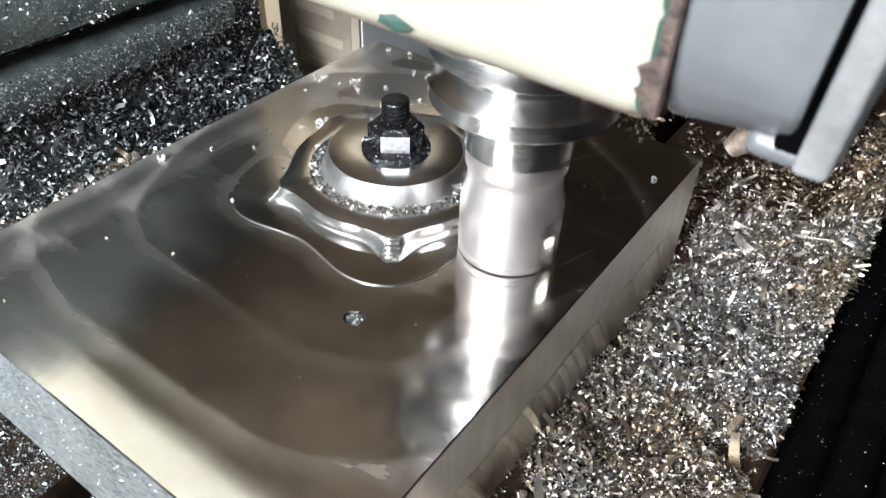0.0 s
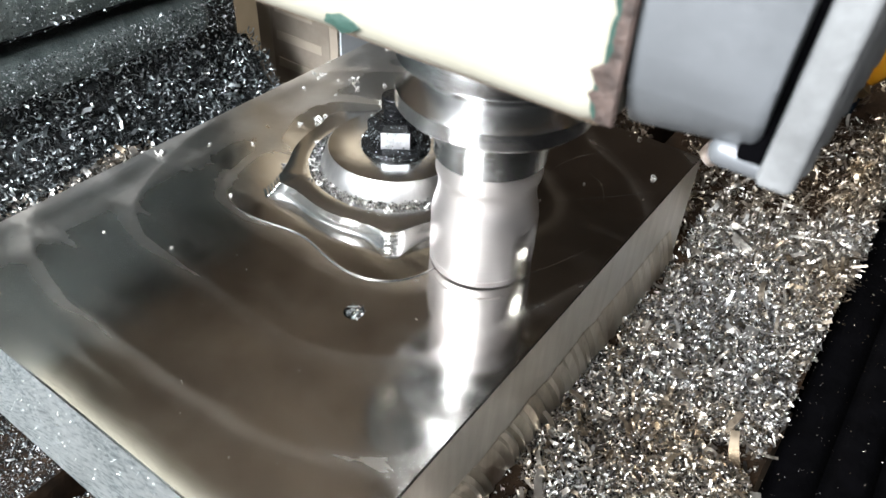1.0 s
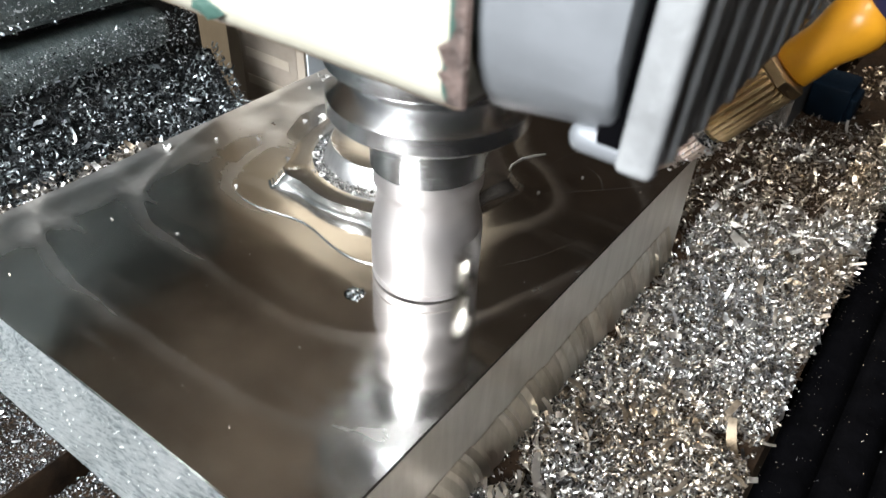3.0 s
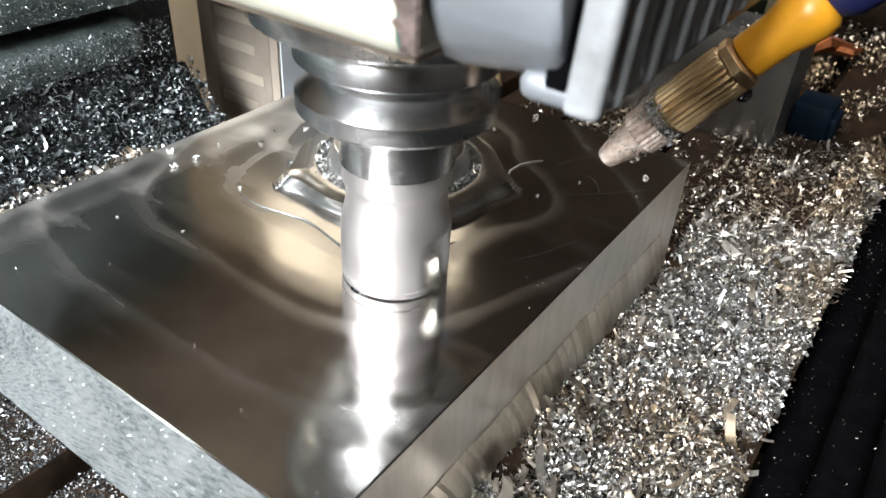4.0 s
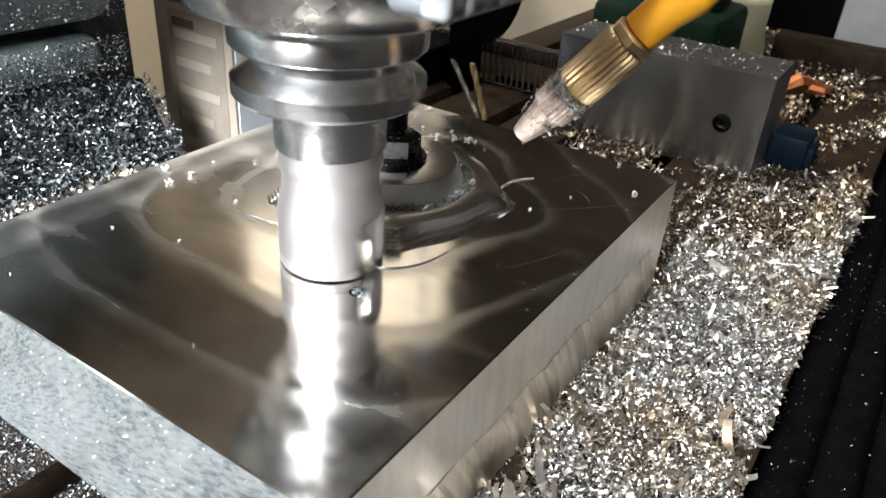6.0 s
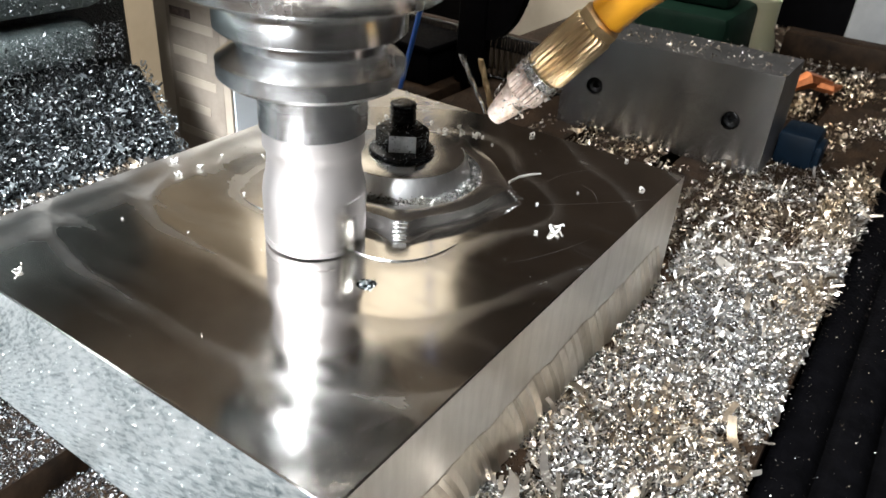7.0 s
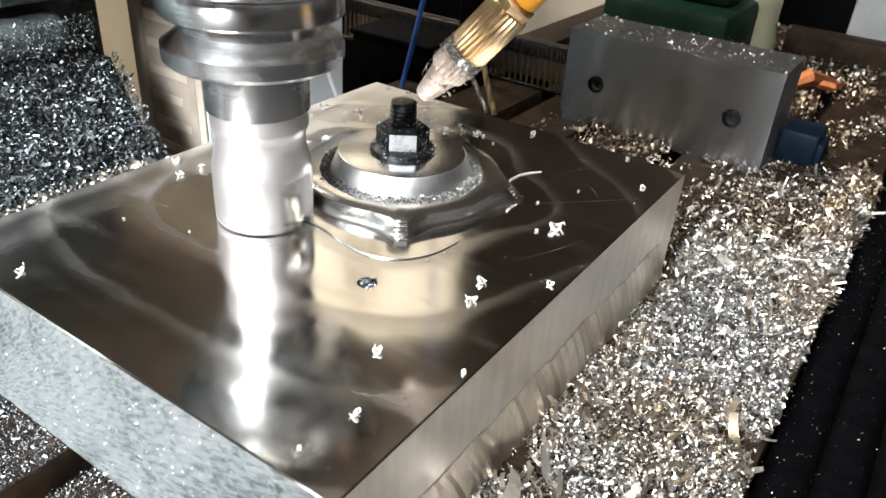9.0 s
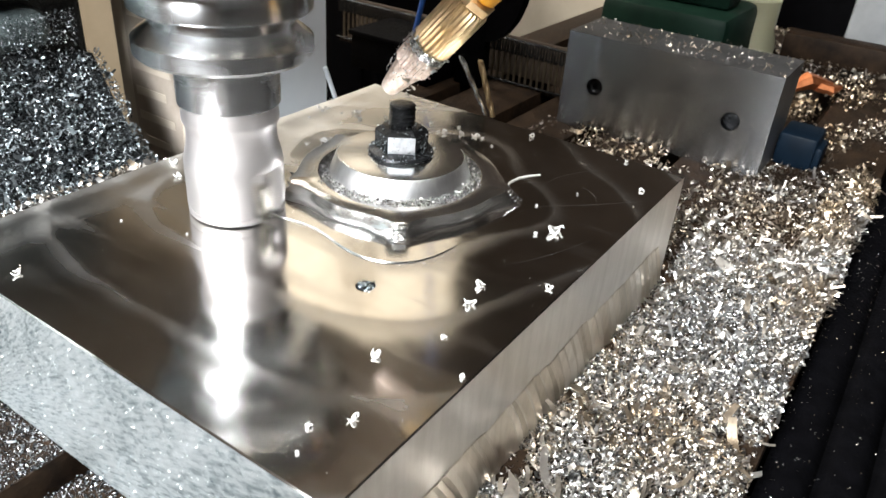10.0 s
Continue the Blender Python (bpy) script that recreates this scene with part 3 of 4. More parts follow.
def clamp():
    washer = empty("clamp_washer", (*CENTRE, 0.0))
    tagged(washer, "turned aluminium clamping cone on the boss", "clamp washer")
    part("cone", lathe_bm([(32.6, 0.1), (32.4, 1.5), (28.0, 13.4), (27.6, 13.8), (20.0, 13.8)], 96), TURNED_ALU, washer, "brightly turned sloping flank")
    part("seat_face", lathe_bm([(27.3, 13.7), (27.3, 14.1), (27.0, 14.2), (9.0, 14.2)], 96), BRIGHT, washer, "flat faced top")
    nut = empty("flange_nut", (*CENTRE, 14.25))
    tagged(nut, "black oily flange nut with chips stuck to it", "nut")
    part("nut_flange", lathe_bm([(13.6, 0), (14.2, 0.8), (13.8, 2.0), (11.0, 3.4)], 48), BLACK_OXIDE, nut)
    bm = bmesh.new()
    lo, mid, hi = [], [], []
    for k in range(6):
        a = radians(217 + 30 + 60 * k)
        for ring, r, z in ((lo, 11.4, 2.6), (mid, 11.4, 10.6), (hi, 8.6, 12.6)):
            ring.append(bm.verts.new((r * math.cos(a), r * math.sin(a), z)))
    for k in range(6):
        n = (k + 1) % 6
        f = bm.faces.new((lo[k], lo[n], mid[n], mid[k]))
        f.material_index = 1 if k == 5 else 0
        bm.faces.new((mid[k], mid[n], hi[n], hi[k]))
    bm.faces.new(lo[::-1])
    bm.faces.new(hi)
    part("hex", bm, [BLACK_OXIDE, NUT_FACE], nut, "hexagon with one facet worn to grey steel", smooth=25)
    stud = empty("clamp_stud", (*CENTRE, 26.0))
    tagged(stud, "black threaded clamping stud standing out of the nut", "threaded stud")
    prof = [(4.6, -1.0)]
    z = 0.0
    while z < 9.3:
        prof += [(5.6, z), (5.7, z + 0.3), (4.4, z + 1.05), (4.4, z + 1.25)]
        z += 1.9
    prof += [(5.6, z), (5.3, z + 0.5), (4.4, z + 0.9)]
    part("thread", lathe_bm(prof, 40, lambda r, zz, a: r + 0.12 * math.sin(a)), BLACK_OXIDE, stud)


# ---- what moves with the machine's head ----
MOVING = []


def carried(ob, base=(0, 0, 0)):
    MOVING.append((ob, Matrix.Translation(mm(base))))
    return ob


def spindle_head():
    head = empty("spindle_head")
    tagged(head, "cream-painted mill head with chipped edge and grey finned motor", "machine head")
    # Cream casting with a rounded lower edge.
    bm = box_bm(0.0, 182.0, 58.2, 520.0, 118.6, 420.0, 6.0, 5)
    part("casting", bm, CREAM, head, "cream painted casting with stains")
    part("belly_plate", box_bm(5.0, 177.0, 62.0, 515.0, 117.6, 120.0, 0.8), UNDERSIDE, head, "dark oily unpainted underside")
    rng = random.Random(11)
    for name, mat, wide, lift, shift, seed, label in (
        ("filler_seam", FILLER, 1.1, 0.16, 1.2, 1.0, "ragged green filler along the chipped edge"),
        ("bare_seam", BROWN_PAINT, 2.1, 0.3, 0.0, 5.0, "bare brown metal where the paint broke off"),
    ):
        bm = bmesh.new()
        rows = []
        for k in range(240):
            z = 121.5 + 1.25 * k
            grow = 1.0 + 1.1 * math.exp(-((k - 4) / 3.5) ** 2)
            out = wide * grow * (0.75 + 0.9 * abs(noise.noise(Vector((z / 6.0, seed, 0)))) + 0.5 * noise.noise(Vector((z / 1.8, seed, 2))))
            rows.append([bm.verts.new(v) for v in ((0.35, 57.9, z), (-lift, 58.3, z), (-lift, 58.6 + shift + out * 0.8, z), (0.2, 58.8 + shift + out, z))])
        for lo, hi in zip(rows, rows[1:]):
            for j in range(3):
                bm.faces.new((lo[j], lo[j + 1], hi[j + 1], hi[j]))
        part(name, bm, mat, head, label)
    for y, z, s in ((110.4, 122.6, 3.0), (118, 133, 2.0), (150, 126, 2.0), (98, 141, 3.4), (104, 143, 3.0), (110, 141, 2.6), (115, 143, 2.2)):
        bm = bmesh.new()
        bmesh.ops.create_icosphere(bm, subdivisions=2, radius=s)
        for v in bm.verts:
            v.co = Vector((v.co.x * 0.1, v.co.y * 1.3, v.co.z * 0.5)) * (1 + 0.5 * noise.noise(v.co * 0.9 + Vector((y, 0, 0)))) + Vector((0.05, y, z))
        part("paint_chip", bm, FILLER, head)
    # Motor.
    def flared(bm, upto=49.0):
        """The motor widens a little upwards."""
        for v in bm.verts:
            if v.co.y < upto:
                v.co.y -= 0.055 * max(0.0, v.co.z - 116.0)
        return bm

    side = [(17.0, 116.6), (11.0, 117.4), (7.0, 119.6), (4.4, 123.2), (3.0, 127.5), (2.2, 133.0), (2.0, 140.0), (2.0, 420.0), (88.0, 420.0), (88.0, 116.6)]
    bm = bmesh.new()
    ends = [[bm.verts.new((x, y, z + (2.6 if y < 40 and z < 125 else 0.0))) for x, z in side] for y in (39.4, 58.9)]
    for k in range(len(side)):
        n = (k + 1) % len(side)
        bm.faces.new((ends[0][k], ends[0][n], ends[1][n], ends[1][k]))
    rims = [bm.faces.new(e).edges[:] for e in ends]
    bmesh.ops.bevel(bm, geom=rims[0] + rims[1], offset=1.3, segments=3, affect="EDGES", profile=0.5)
    part("motor_case", flared(bm), CASE, head, "smooth grey cast motor case")
    # Black filling stands in for the shade inside the groove.
    part("case_groove", flared(box_bm(6.6, 87.0, 35.8, 42.0, 119.2, 420.0, 0.6, 2)), BLACK_RUBBER_AND_SHADE, head, "groove behind the fins, its shade painted black")
    part("case_foot", box_bm(6.5, 86.0, 33.0, 46.0, 116.7, 121.5, 2.2, 4), CASE, head, "worn bright lower rim")
    for k in range(15):
        x = 6.4 + 5.4 * k
        deep = 32.6 - 0.4 * (k % 2)
        part("fin", flared(box_bm(x - 1.5, x + 1.3, deep, 38.0, 117.3 + 0.15 * k, 420.0, 1.2, 3)), FIN, head)
    for z in (158.0, 176.0):
        part("fin_boss", box_bm(10, 19, 29.0, 40.0, z, z + 8.0, 1.5), CAST_IRON, head, "dark square lug between the fins")
    # Spindle nose below the casting.
    cx, cy = HOME
    bm = lathe_bm([(31.0, 90.0), (41.0, 91.0), (43.5, 92.5), (43.8, 96.0), (45.0, 97.5), (47.0, 110.0), (48.0, 119.5)], 96)
    for v in bm.verts:
        v.co += Vector((cx, cy, 0))
    part("spindle_nose", bm, NOSE, head, "bright turned spindle nose")
    return carried(head)


def milling_tool():
    """Taper holder with grooved flange and two drive slots, and an indexable end mill under it; its origin lies on the axis."""
    tool = empty("milling_tool")
    tagged(tool, "spinning steel tool holder with an indexable end mill", "milling tool")

    def slots(r, z, a):
        d = min(abs((a - s + math.pi) % (2 * math.pi) - math.pi) for s in SLOT)
        return min(r, 25.0) if d < 0.26 and r > 25 and z < 78 else r

    SLOT = (radians(-63), radians(117))
    prof = [(18.0, 44.5), (18.8, 45.2), (18.9, 61.5), (20.0, 62.6), (30.2, 62.8), (31.6, 64.2), (31.6, 69.3), (30.8, 70.2), (26.0, 74.0), (25.2, 74.6), (25.2, 78.6), (30.8, 79.2), (31.6, 80.0), (31.6, 87.2), (31.0, 88.0), (26.0, 89.0), (24.0, 91.0)]
    part("holder", lathe_bm(prof, 144, slots), HOLDER, tool, "ground steel holder with a V-groove flange")

    def pockets(r, z, a):
        d = min(abs((a - s + math.pi) % (2 * math.pi) - math.pi) for s in POCKET)
        if z < 21 and d < 0.42 and r > 12:
            return r - 6.5 * min(1.0, (0.42 - d) / 0.10) * min(1.0, (21 - z) / 4.0)
        return r

    POCKET = (radians(-86), radians(94))
    prof = [(15.5, 0.5), (18.4, 0.7), (18.7, 1.4), (18.7, 3.0), (18.3, 3.2), (18.3, 4.2), (18.8, 4.5)]
    prof += [(18.8, z) for z in (7.0, 10.0, 13.0, 15.0, 17.0, 19.0, 20.5)] + [(18.7, 22.0), (18.2, 25.0), (17.4, 28.0), (16.9, 31.0), (16.8, 35.0), (17.2, 37.0), (17.9, 38.2), (18.0, 39.5), (17.6, 44.8)]
    part("cutter_body", lathe_bm(prof, 144, pockets), CUTTER, tool, "blurred steel end mill body with two pockets")
    for s in POCKET:
        for z in (1.6,):
            bm = box_bm(-3.6, 3.4, -1.6, 1.6, 0, 14.5, 0.7, 2)
            ins = part("insert", bm, CARBIDE, tool, "small bright cutting insert")
            a = s - 0.16
            ins.matrix_local = pose(*mm((16.6 * math.cos(a), 16.6 * math.sin(a), z)), 8, 0, math.degrees(a) + 4)
            bm = lathe_bm([(1.3, 0), (1.3, 0.8), (0.9, 1.1)], 14)
            scr = part("insert_screw", bm, BLACK_OXIDE, tool)
            a = s + 0.02
            scr.matrix_local = pose(*mm((14.4 * math.cos(a), 14.4 * math.sin(a), z + 7.5)), 0, 90, math.degrees(a))
    return tool


def coolant_nozzle():
    noz = empty("coolant_nozzle")
    tagged(noz, "knurled brass nozzle on an amber plastic hose end", "nozzle")
    tip, top = Vector((104.0, 67.0, 61.5)), Vector((111.5, 40.0, 95.0))
    m = look(tip * MM, top * MM) @ pose(0, 0, 0, 180, 0, 0)
    def set_on(ob):
        ob.matrix_local = m
        return ob
    ridges = lambda r, z, a: r * (1 + 0.05 * math.cos(26 * a))
    slim = lambda rows: [(0.92 * r, z) for r, z in rows]
    set_on(part("tip_cone", lathe_bm(slim([(2.2, 0.0), (3.0, 0.0), (3.4, 0.8), (4.4, 5.0), (5.2, 9.5), (6.0, 12.0)]), 48), COPPERY, noz, "scuffed coppery cone tip"))
    set_on(part("grip", lathe_bm(slim([(5.6, 11.8), (6.7, 12.4), (6.9, 18.0), (6.4, 18.6)]), 180, ridges), COPPERY, noz, "knurled brass grip"))
    set_on(part("collar", lathe_bm(slim([(5.4, 18.4), (6.9, 18.9), (7.0, 21.6), (5.6, 22.2)]), 48), HOLDER, noz, "bright collar crusted with chips"))
    set_on(part("sleeve", lathe_bm(slim([(6.2, 22.0), (7.2, 22.8), (7.3, 40.5), (6.6, 41.2)]), 180, ridges), BRASS, noz, "knurled brass sleeve"))
    set_on(part("ring_nut", lathe_bm(slim([(6.0, 41.0), (7.7, 41.6), (7.8, 44.0), (6.6, 44.8)]), 6), BRASS, noz, "brass hexagon ring"))
    set_on(part("hose_end", lathe_bm(slim([(5.0, 44.6), (6.2, 45.4), (6.3, 54.0), (7.6, 59.0), (8.1, 62.0), (7.4, 65.5), (5.6, 67.0)]), 48), YELLOW, noz, "amber plastic hose segment"))
    set_on(part("hose_segment", lathe_bm(slim([(5.5, 66.5), (8.0, 70.0), (9.2, 78.0), (7.0, 90.0), (8.6, 95.0), (9.2, 100.0), (6.8, 112.0), (8.6, 117.0), (9.2, 122.0), (6.8, 140.0)]), 32), BLUE, noz, "navy blue hose segments"))
    return carried(noz)


def carton():
    """A printed carton that stands behind the table."""
    box = empty("carton")
    tagged(box, "white printed carton standing behind the machine table", "carton")
    part("front_panel", box_bm(200.0, 201.2, 300.0, 364.0, -140.0, 38.0), CARD, box, "printed card panel with warm shade painted in")
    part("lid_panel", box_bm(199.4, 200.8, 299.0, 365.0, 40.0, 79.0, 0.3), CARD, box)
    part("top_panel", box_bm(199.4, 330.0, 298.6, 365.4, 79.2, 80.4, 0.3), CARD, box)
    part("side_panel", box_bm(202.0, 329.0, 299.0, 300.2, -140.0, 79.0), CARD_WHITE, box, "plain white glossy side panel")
    part("back_panel", box_bm(202.0, 329.0, 363.0, 364.2, -140.0, 79.0), CARD, box)
    part("far_panel", box_bm(328.0, 329.2, 300.4, 363.0, -140.0, 79.0), CARD, box)
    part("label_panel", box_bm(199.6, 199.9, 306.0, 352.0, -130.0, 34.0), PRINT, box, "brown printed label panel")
    for k in range(8):
        z = 22.0 - 17.0 * k
        part("print_bar", box_bm(199.1, 199.55, 311.0 + (k * 7 % 13), 348.0, z - 4.0, z + 1.5), CARD, box, "unreadable printed line")
    part("print_bar", box_bm(199.1, 199.55, 330, 348, 25, 30), BROWN_PAINT, box, "dark printed heading")
    return carried(box)


def saddle():
    """The casting under the column: a rounded upper ledge, a recess, and a second ledge, all greasy and dusted with chips."""
    cast = empty("column_casting")
    tagged(cast, "grey-green greasy column casting with rounded ledges under chips", "machine casting")
    for name, b, bev in (("upper_ledge", (-320, 150, 318, 520, 41, 120), 15.0), ("lower_ledge", (-320, 138, 322, 520, 15, 36), 9.0), ("column_foot", (-320, 165, 340, 520, -999, 60), 4.0)):
        bm = box_bm(*b, bev, 4)
        for v in bm.verts:
            v.co += Vector((0, relief(v.co.x, v.co.z, 50, 2.0, 2.0), relief(v.co.x, v.co.y, 70, 1.5, 1.0)))
        # The foot is coloured dark to paint the shaded gap beside the carton.
        part(name, bm, SLUDGE_AND_SHADE if name == "column_foot" else GREEN_CAST, cast)
    bm = bmesh.new()
    grid = []
    for i in range(61):
        x = -320 + i * 8.0
        row = []
        for j in range(13):
            f = j / 12
            end = max(0.0, (x - 120) / 40)
            y = 328 - 62 * f - 14 * end * f
            z = 16 - 96 * f**0.8 + relief(x, 70 * f, 22, 5.0, 3.0) - 10 * end
            row.append(bm.verts.new((x, y, z)))
        grid.append(row)
    for a, b in zip(grid, grid[1:]):
        for j in range(12):
            bm.faces.new((a[j], a[j + 1], b[j + 1], b[j]))
    part("chip_slope", bm, SLUDGE_AND_SHADE, cast, "dark packed bank of oily chips")
    return carried(cast)


# ---- things on the table ----
def steel_block():
    block = empty("steel_block", (420.5, 70.5, TABLE_Z))
    tagged(block, "ground dark steel block with two counterbored holes", "steel block")
    bm = bmesh.new()
    hy, z1, depth = 75.6, 69.5, 55.0
    rim_y = ((-49.5, 33.5), (50.0, 33.2))
    corners = [(-hy, 0), (hy, 0), (hy, z1), (-hy, z1)]
    front = [bm.verts.new((0, y, z)) for y, z in corners]
    back = [bm.verts.new((depth, y, z)) for y, z in corners]
    edges = [bm.edges.new((front[k], front[(k + 1) % 4])) for k in range(4)]
    for y, z in rim_y:
        ring = [bm.verts.new((0, y + 6.4 * math.cos(a), z + 6.4 * math.sin(a))) for a in (2 * math.pi * k / 28 for k in range(28))]
        deep = [bm.verts.new((14, v.co.y, v.co.z)) for v in ring]
        edges += [bm.edges.new((ring[k], ring[(k + 1) % 28])) for k in range(28)]
        for k in range(28):
            bm.faces.new((ring[k], ring[(k + 1) % 28], deep[(k + 1) % 28], deep[k]))
        bm.faces.new(deep)
    bmesh.ops.triangle_fill(bm, use_beauty=True, edges=edges)
    for k in range(4):
        bm.faces.new((front[k], front[(k + 1) % 4], back[(k + 1) % 4], back[k])).material_index = 1
    bm.faces.new(back).material_index = 1
    part("body", bm, [GROUND_STEEL, DARK_STEEL], block, smooth=0)
    for y, z in rim_y:
        bm = lathe_bm([(5.4, -8.0), (5.4, -3.2), (4.8, -2.8), (2.6, -2.8), (2.6, -6.0)], 24)
        s = part("cap_screw", bm, BLACK_OXIDE, block, "recessed black cap screw")
        s.matrix_local = pose(*mm((0.5, y, z)), 0, -90, 0)


def far_things():
    """What lies on the far end of the table and behind it."""
    vice = empty("blue_clamp", (440, -30, TABLE_Z))
    tagged(vice, "dark blue enamelled clamp block behind the steel block", "clamp")
    part("body", box_bm(16, 50, -2, 24, 0, 24, 3.0), BLUE_STEEL, vice)
    part("jaw", box_bm(18, 44, -6, -1, 2, 18, 2.0), BLUE_STEEL, vice)

    g = empty("green_vice", (640, 150, TABLE_Z))
    tagged(g, "dark green machine vice standing on the table", "vice")
    part("base", box_bm(-40, 120, -70, 50, 0, 60, 8.0), GREEN, g)
    part("jaw", box_bm(-10, 30, -60, 40, 60, 130, 5.0), GREEN, g)
    part("screw_housing", box_bm(40, 110, -30, 30, 60, 96, 8.0), GREEN, g)

    jar = empty("glass_jar", (720, 88, TABLE_Z))
    tagged(jar, "clear glass jar with a flared foot", "jar")
    part("glass", lathe_bm([(36, 0), (38, 3), (30, 14), (24, 34), (24, 120), (20, 128)], 40), GLASS, jar)
    part("content", lathe_bm([(20, 4), (21, 60), (19, 62)], 32), CREAM_PLASTIC, jar, "pale liquid")

    blk = empty("grey_box", (900, -10, TABLE_Z))
    tagged(blk, "pale grey plastic box at the table end", "box")
    part("shell", box_bm(0, 60, -34, 30, 0, 100, 3.0), PALE_GREY, blk)
    part("lid", box_bm(-2, 62, -36, 32, 100, 112, 3.0), PALE_GREY, blk)

    bar = empty("dark_bar", (760, 20, TABLE_Z))
    tagged(bar, "long rusty steel bar lying across the table", "steel bar")
    part("stock", box_bm(0, 30, -110, 40, 0, 26, 2.0), CAST_IRON, bar)
    part("end_cap", box_bm(2, 28, -114, -110, 2, 24, 1.0), BLACK_OXIDE, bar)

    rag = empty("copper_offcut", (640, 4, TABLE_Z + 6))
    tagged(rag, "bent copper offcut lying among the chips", "offcut")
    part("strip", tube_bm([(-14, 16, 2), (-4, 6, 9), (6, 0, 6), (18, -12, 4)], [4, 8, 7, 3], 7), COPPER, rag)
    part("tail", tube_bm([(4, -2, 4), (8, -14, 2), (20, -20, 3)], [5, 5, 2], 7), COPPER, rag)

    mesh = empty("wire_basket", (472, 215, TABLE_Z))
    tagged(mesh, "dull wire grille basket standing behind the steel block", "wire basket")
    for k in range(46):
        y = -62 + k * 5.6
        part("wire", box_bm(-0.8, 0.8, y - 1.0, y + 1.0, 0, 36, 0.3, 1), WIRE, mesh)
    for k in range(100):
        y = -63 + k * 2.6
        part("tooth", box_bm(-2.4, -0.9, y - 0.6, y + 0.6, 27, 38), BLACK_OXIDE, mesh)
    for x, z in ((-1.2, 2.0), (1.6, 26.5), (1.6, 37.5)):
        part("rail", tube_bm([(x, -64, z), (x, 198, z)], 1.1, 6), BLACK_OXIDE, mesh)
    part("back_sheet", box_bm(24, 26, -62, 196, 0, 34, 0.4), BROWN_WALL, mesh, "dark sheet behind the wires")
    part("tray", box_bm(0, 90, -62, 196, -2, 0, 0.5), CAST_IRON, mesh)

    post = empty("black_post", (447, 244, TABLE_Z))
    tagged(post, "black post with a curved bracket before the grille", "post")
    part("stem", box_bm(-6, 6, -15, 12, 0, 190, 2.0, 3), BLACK_RUBBER_AND_SHADE, post)
    bm = prism_bm([(-15, 0)] + [(-15 - 34 * math.sin(a), 62 - 62 * math.cos(a)) for a in (k * math.pi / 24 for k in range(1, 13))] + [(-15, 62)], -5, 5)
    arm = part("bracket", bm, BLACK_RUBBER_AND_SHADE, post, "curved black bracket")
    arm.matrix_local = Matrix(((0, 0, 1, 0), (1, 0, 0, 0), (0, 1, 0, 0.040), (0, 0, 0, 1)))

    for y0, y1, dark in ((219.8, 193.2, 0), (202.0, 186.6, 1)):
        drill = empty("twist_drill", (392, y1, -58.5))
        tagged(drill, "bright twist drill leaning beside the plate", "drill bit", "leaning drills")
        bm = bmesh.new()
        rows = []
        for k in range(41):
            f = k / 40
            turn = 10.0 * f
            ring = []
            for j in range(12):
                a = 2 * math.pi * j / 12
                r = 2.6 * (0.62 + 0.38 * abs(math.cos(a)))
                ring.append(bm.verts.new((r * math.cos(a + turn), (y0 - y1) * f + r * math.sin(a + turn), 40.0 * f)))
            rows.append(ring)
        for lo, hi in zip(rows, rows[1:]):
            for j in range(12):
                bm.faces.new((lo[j], lo[(j + 1) % 12], hi[(j + 1) % 12], hi[j]))
        bm.faces.new(rows[0][::-1])
        bm.faces.new(rows[-1])
        part("fluted_rod", bm, BRASS if dark else HOLDER, drill)

    strip = empty("white_strip", (295, 262, TABLE_Z))
    tagged(strip, "thin white strip leaning behind the plate", "strip")
    part("slat", tube_bm([(9, -2, 0), (-8, 0, 44)], 1.6, 6), CARD_WHITE, strip)

    tray = empty("oil_box", (438, 310, TABLE_Z))
    tagged(tray, "black oily sheet-metal box on the table", "box")
    part("shell", box_bm(-28, 30, -48, 34, 0, 30, 2.0), BLACK_RUBBER_AND_SHADE, tray)
    part("rim", box_bm(-30, 32, -50, 36, 28, 33, 1.5), BLACK_RUBBER_AND_SHADE, tray)

    cab = empty("blue_cable", (392, 276, -60))
    tagged(cab, "blue cable hanging down behind the table", "cable")
    part("sheath", tube_bm([(0, 6, -60), (0, 0, 0), (0, -11, 44), (0, -19, 78), (2, -32, 160), (4, -50, 420)], 2.0, 10), CABLE_BLUE, cab)

    for name, label, b, mat in (
        ("cream_cabinet", "cream plastic cabinet by the back wall", (1050, 1500, 760, 1100, -400, 260), CREAM_PLASTIC),
        ("pale_crate", "pale crate stacked on a plinth", (900, 1200, 235, 640, -300, 60), CREAM_PLASTIC),
        ("dark_shelf", "dark steel shelf beyond the table", (1150, 1500, -400, 300, -700, 40), BLACK_RUBBER_AND_SHADE),
        ("beige_cupboard", "tall beige enamelled cupboard", (-380, 380, -30, 30, -1000, 800), CABINET),
        ("dark_cabinet", "black machine cabinet behind the table", (620, 860, 475, 640, -600, 60), BLACK_RUBBER_AND_SHADE),
    ):
        th = empty(name, (0.5 * (b[0] + b[1]), 0.5 * (b[2] + b[3]), b[4]))
        tagged(th, label, name.split("_")[1])
        if name == "beige_cupboard":
            th.matrix_basis = pose(*mm((735, 905, -1000)), 0, 0, -47)
        dx, dy, dz = (b[1] - b[0]) / 2, (b[3] - b[2]) / 2, b[5] - b[4]
        if name == "beige_cupboard":
            part("carcass", box_bm(45, 425, -30, 300, 0, 1320, 12.0, 3), mat, th)
            # Added niche, coloured black to put a dark band into the plate's reflection.
            part("niche", box_bm(49, 421, 60, 300, 1321, 1489, 2.0), BLACK_WALL, th, "niche added for a dark band, its shade painted black")
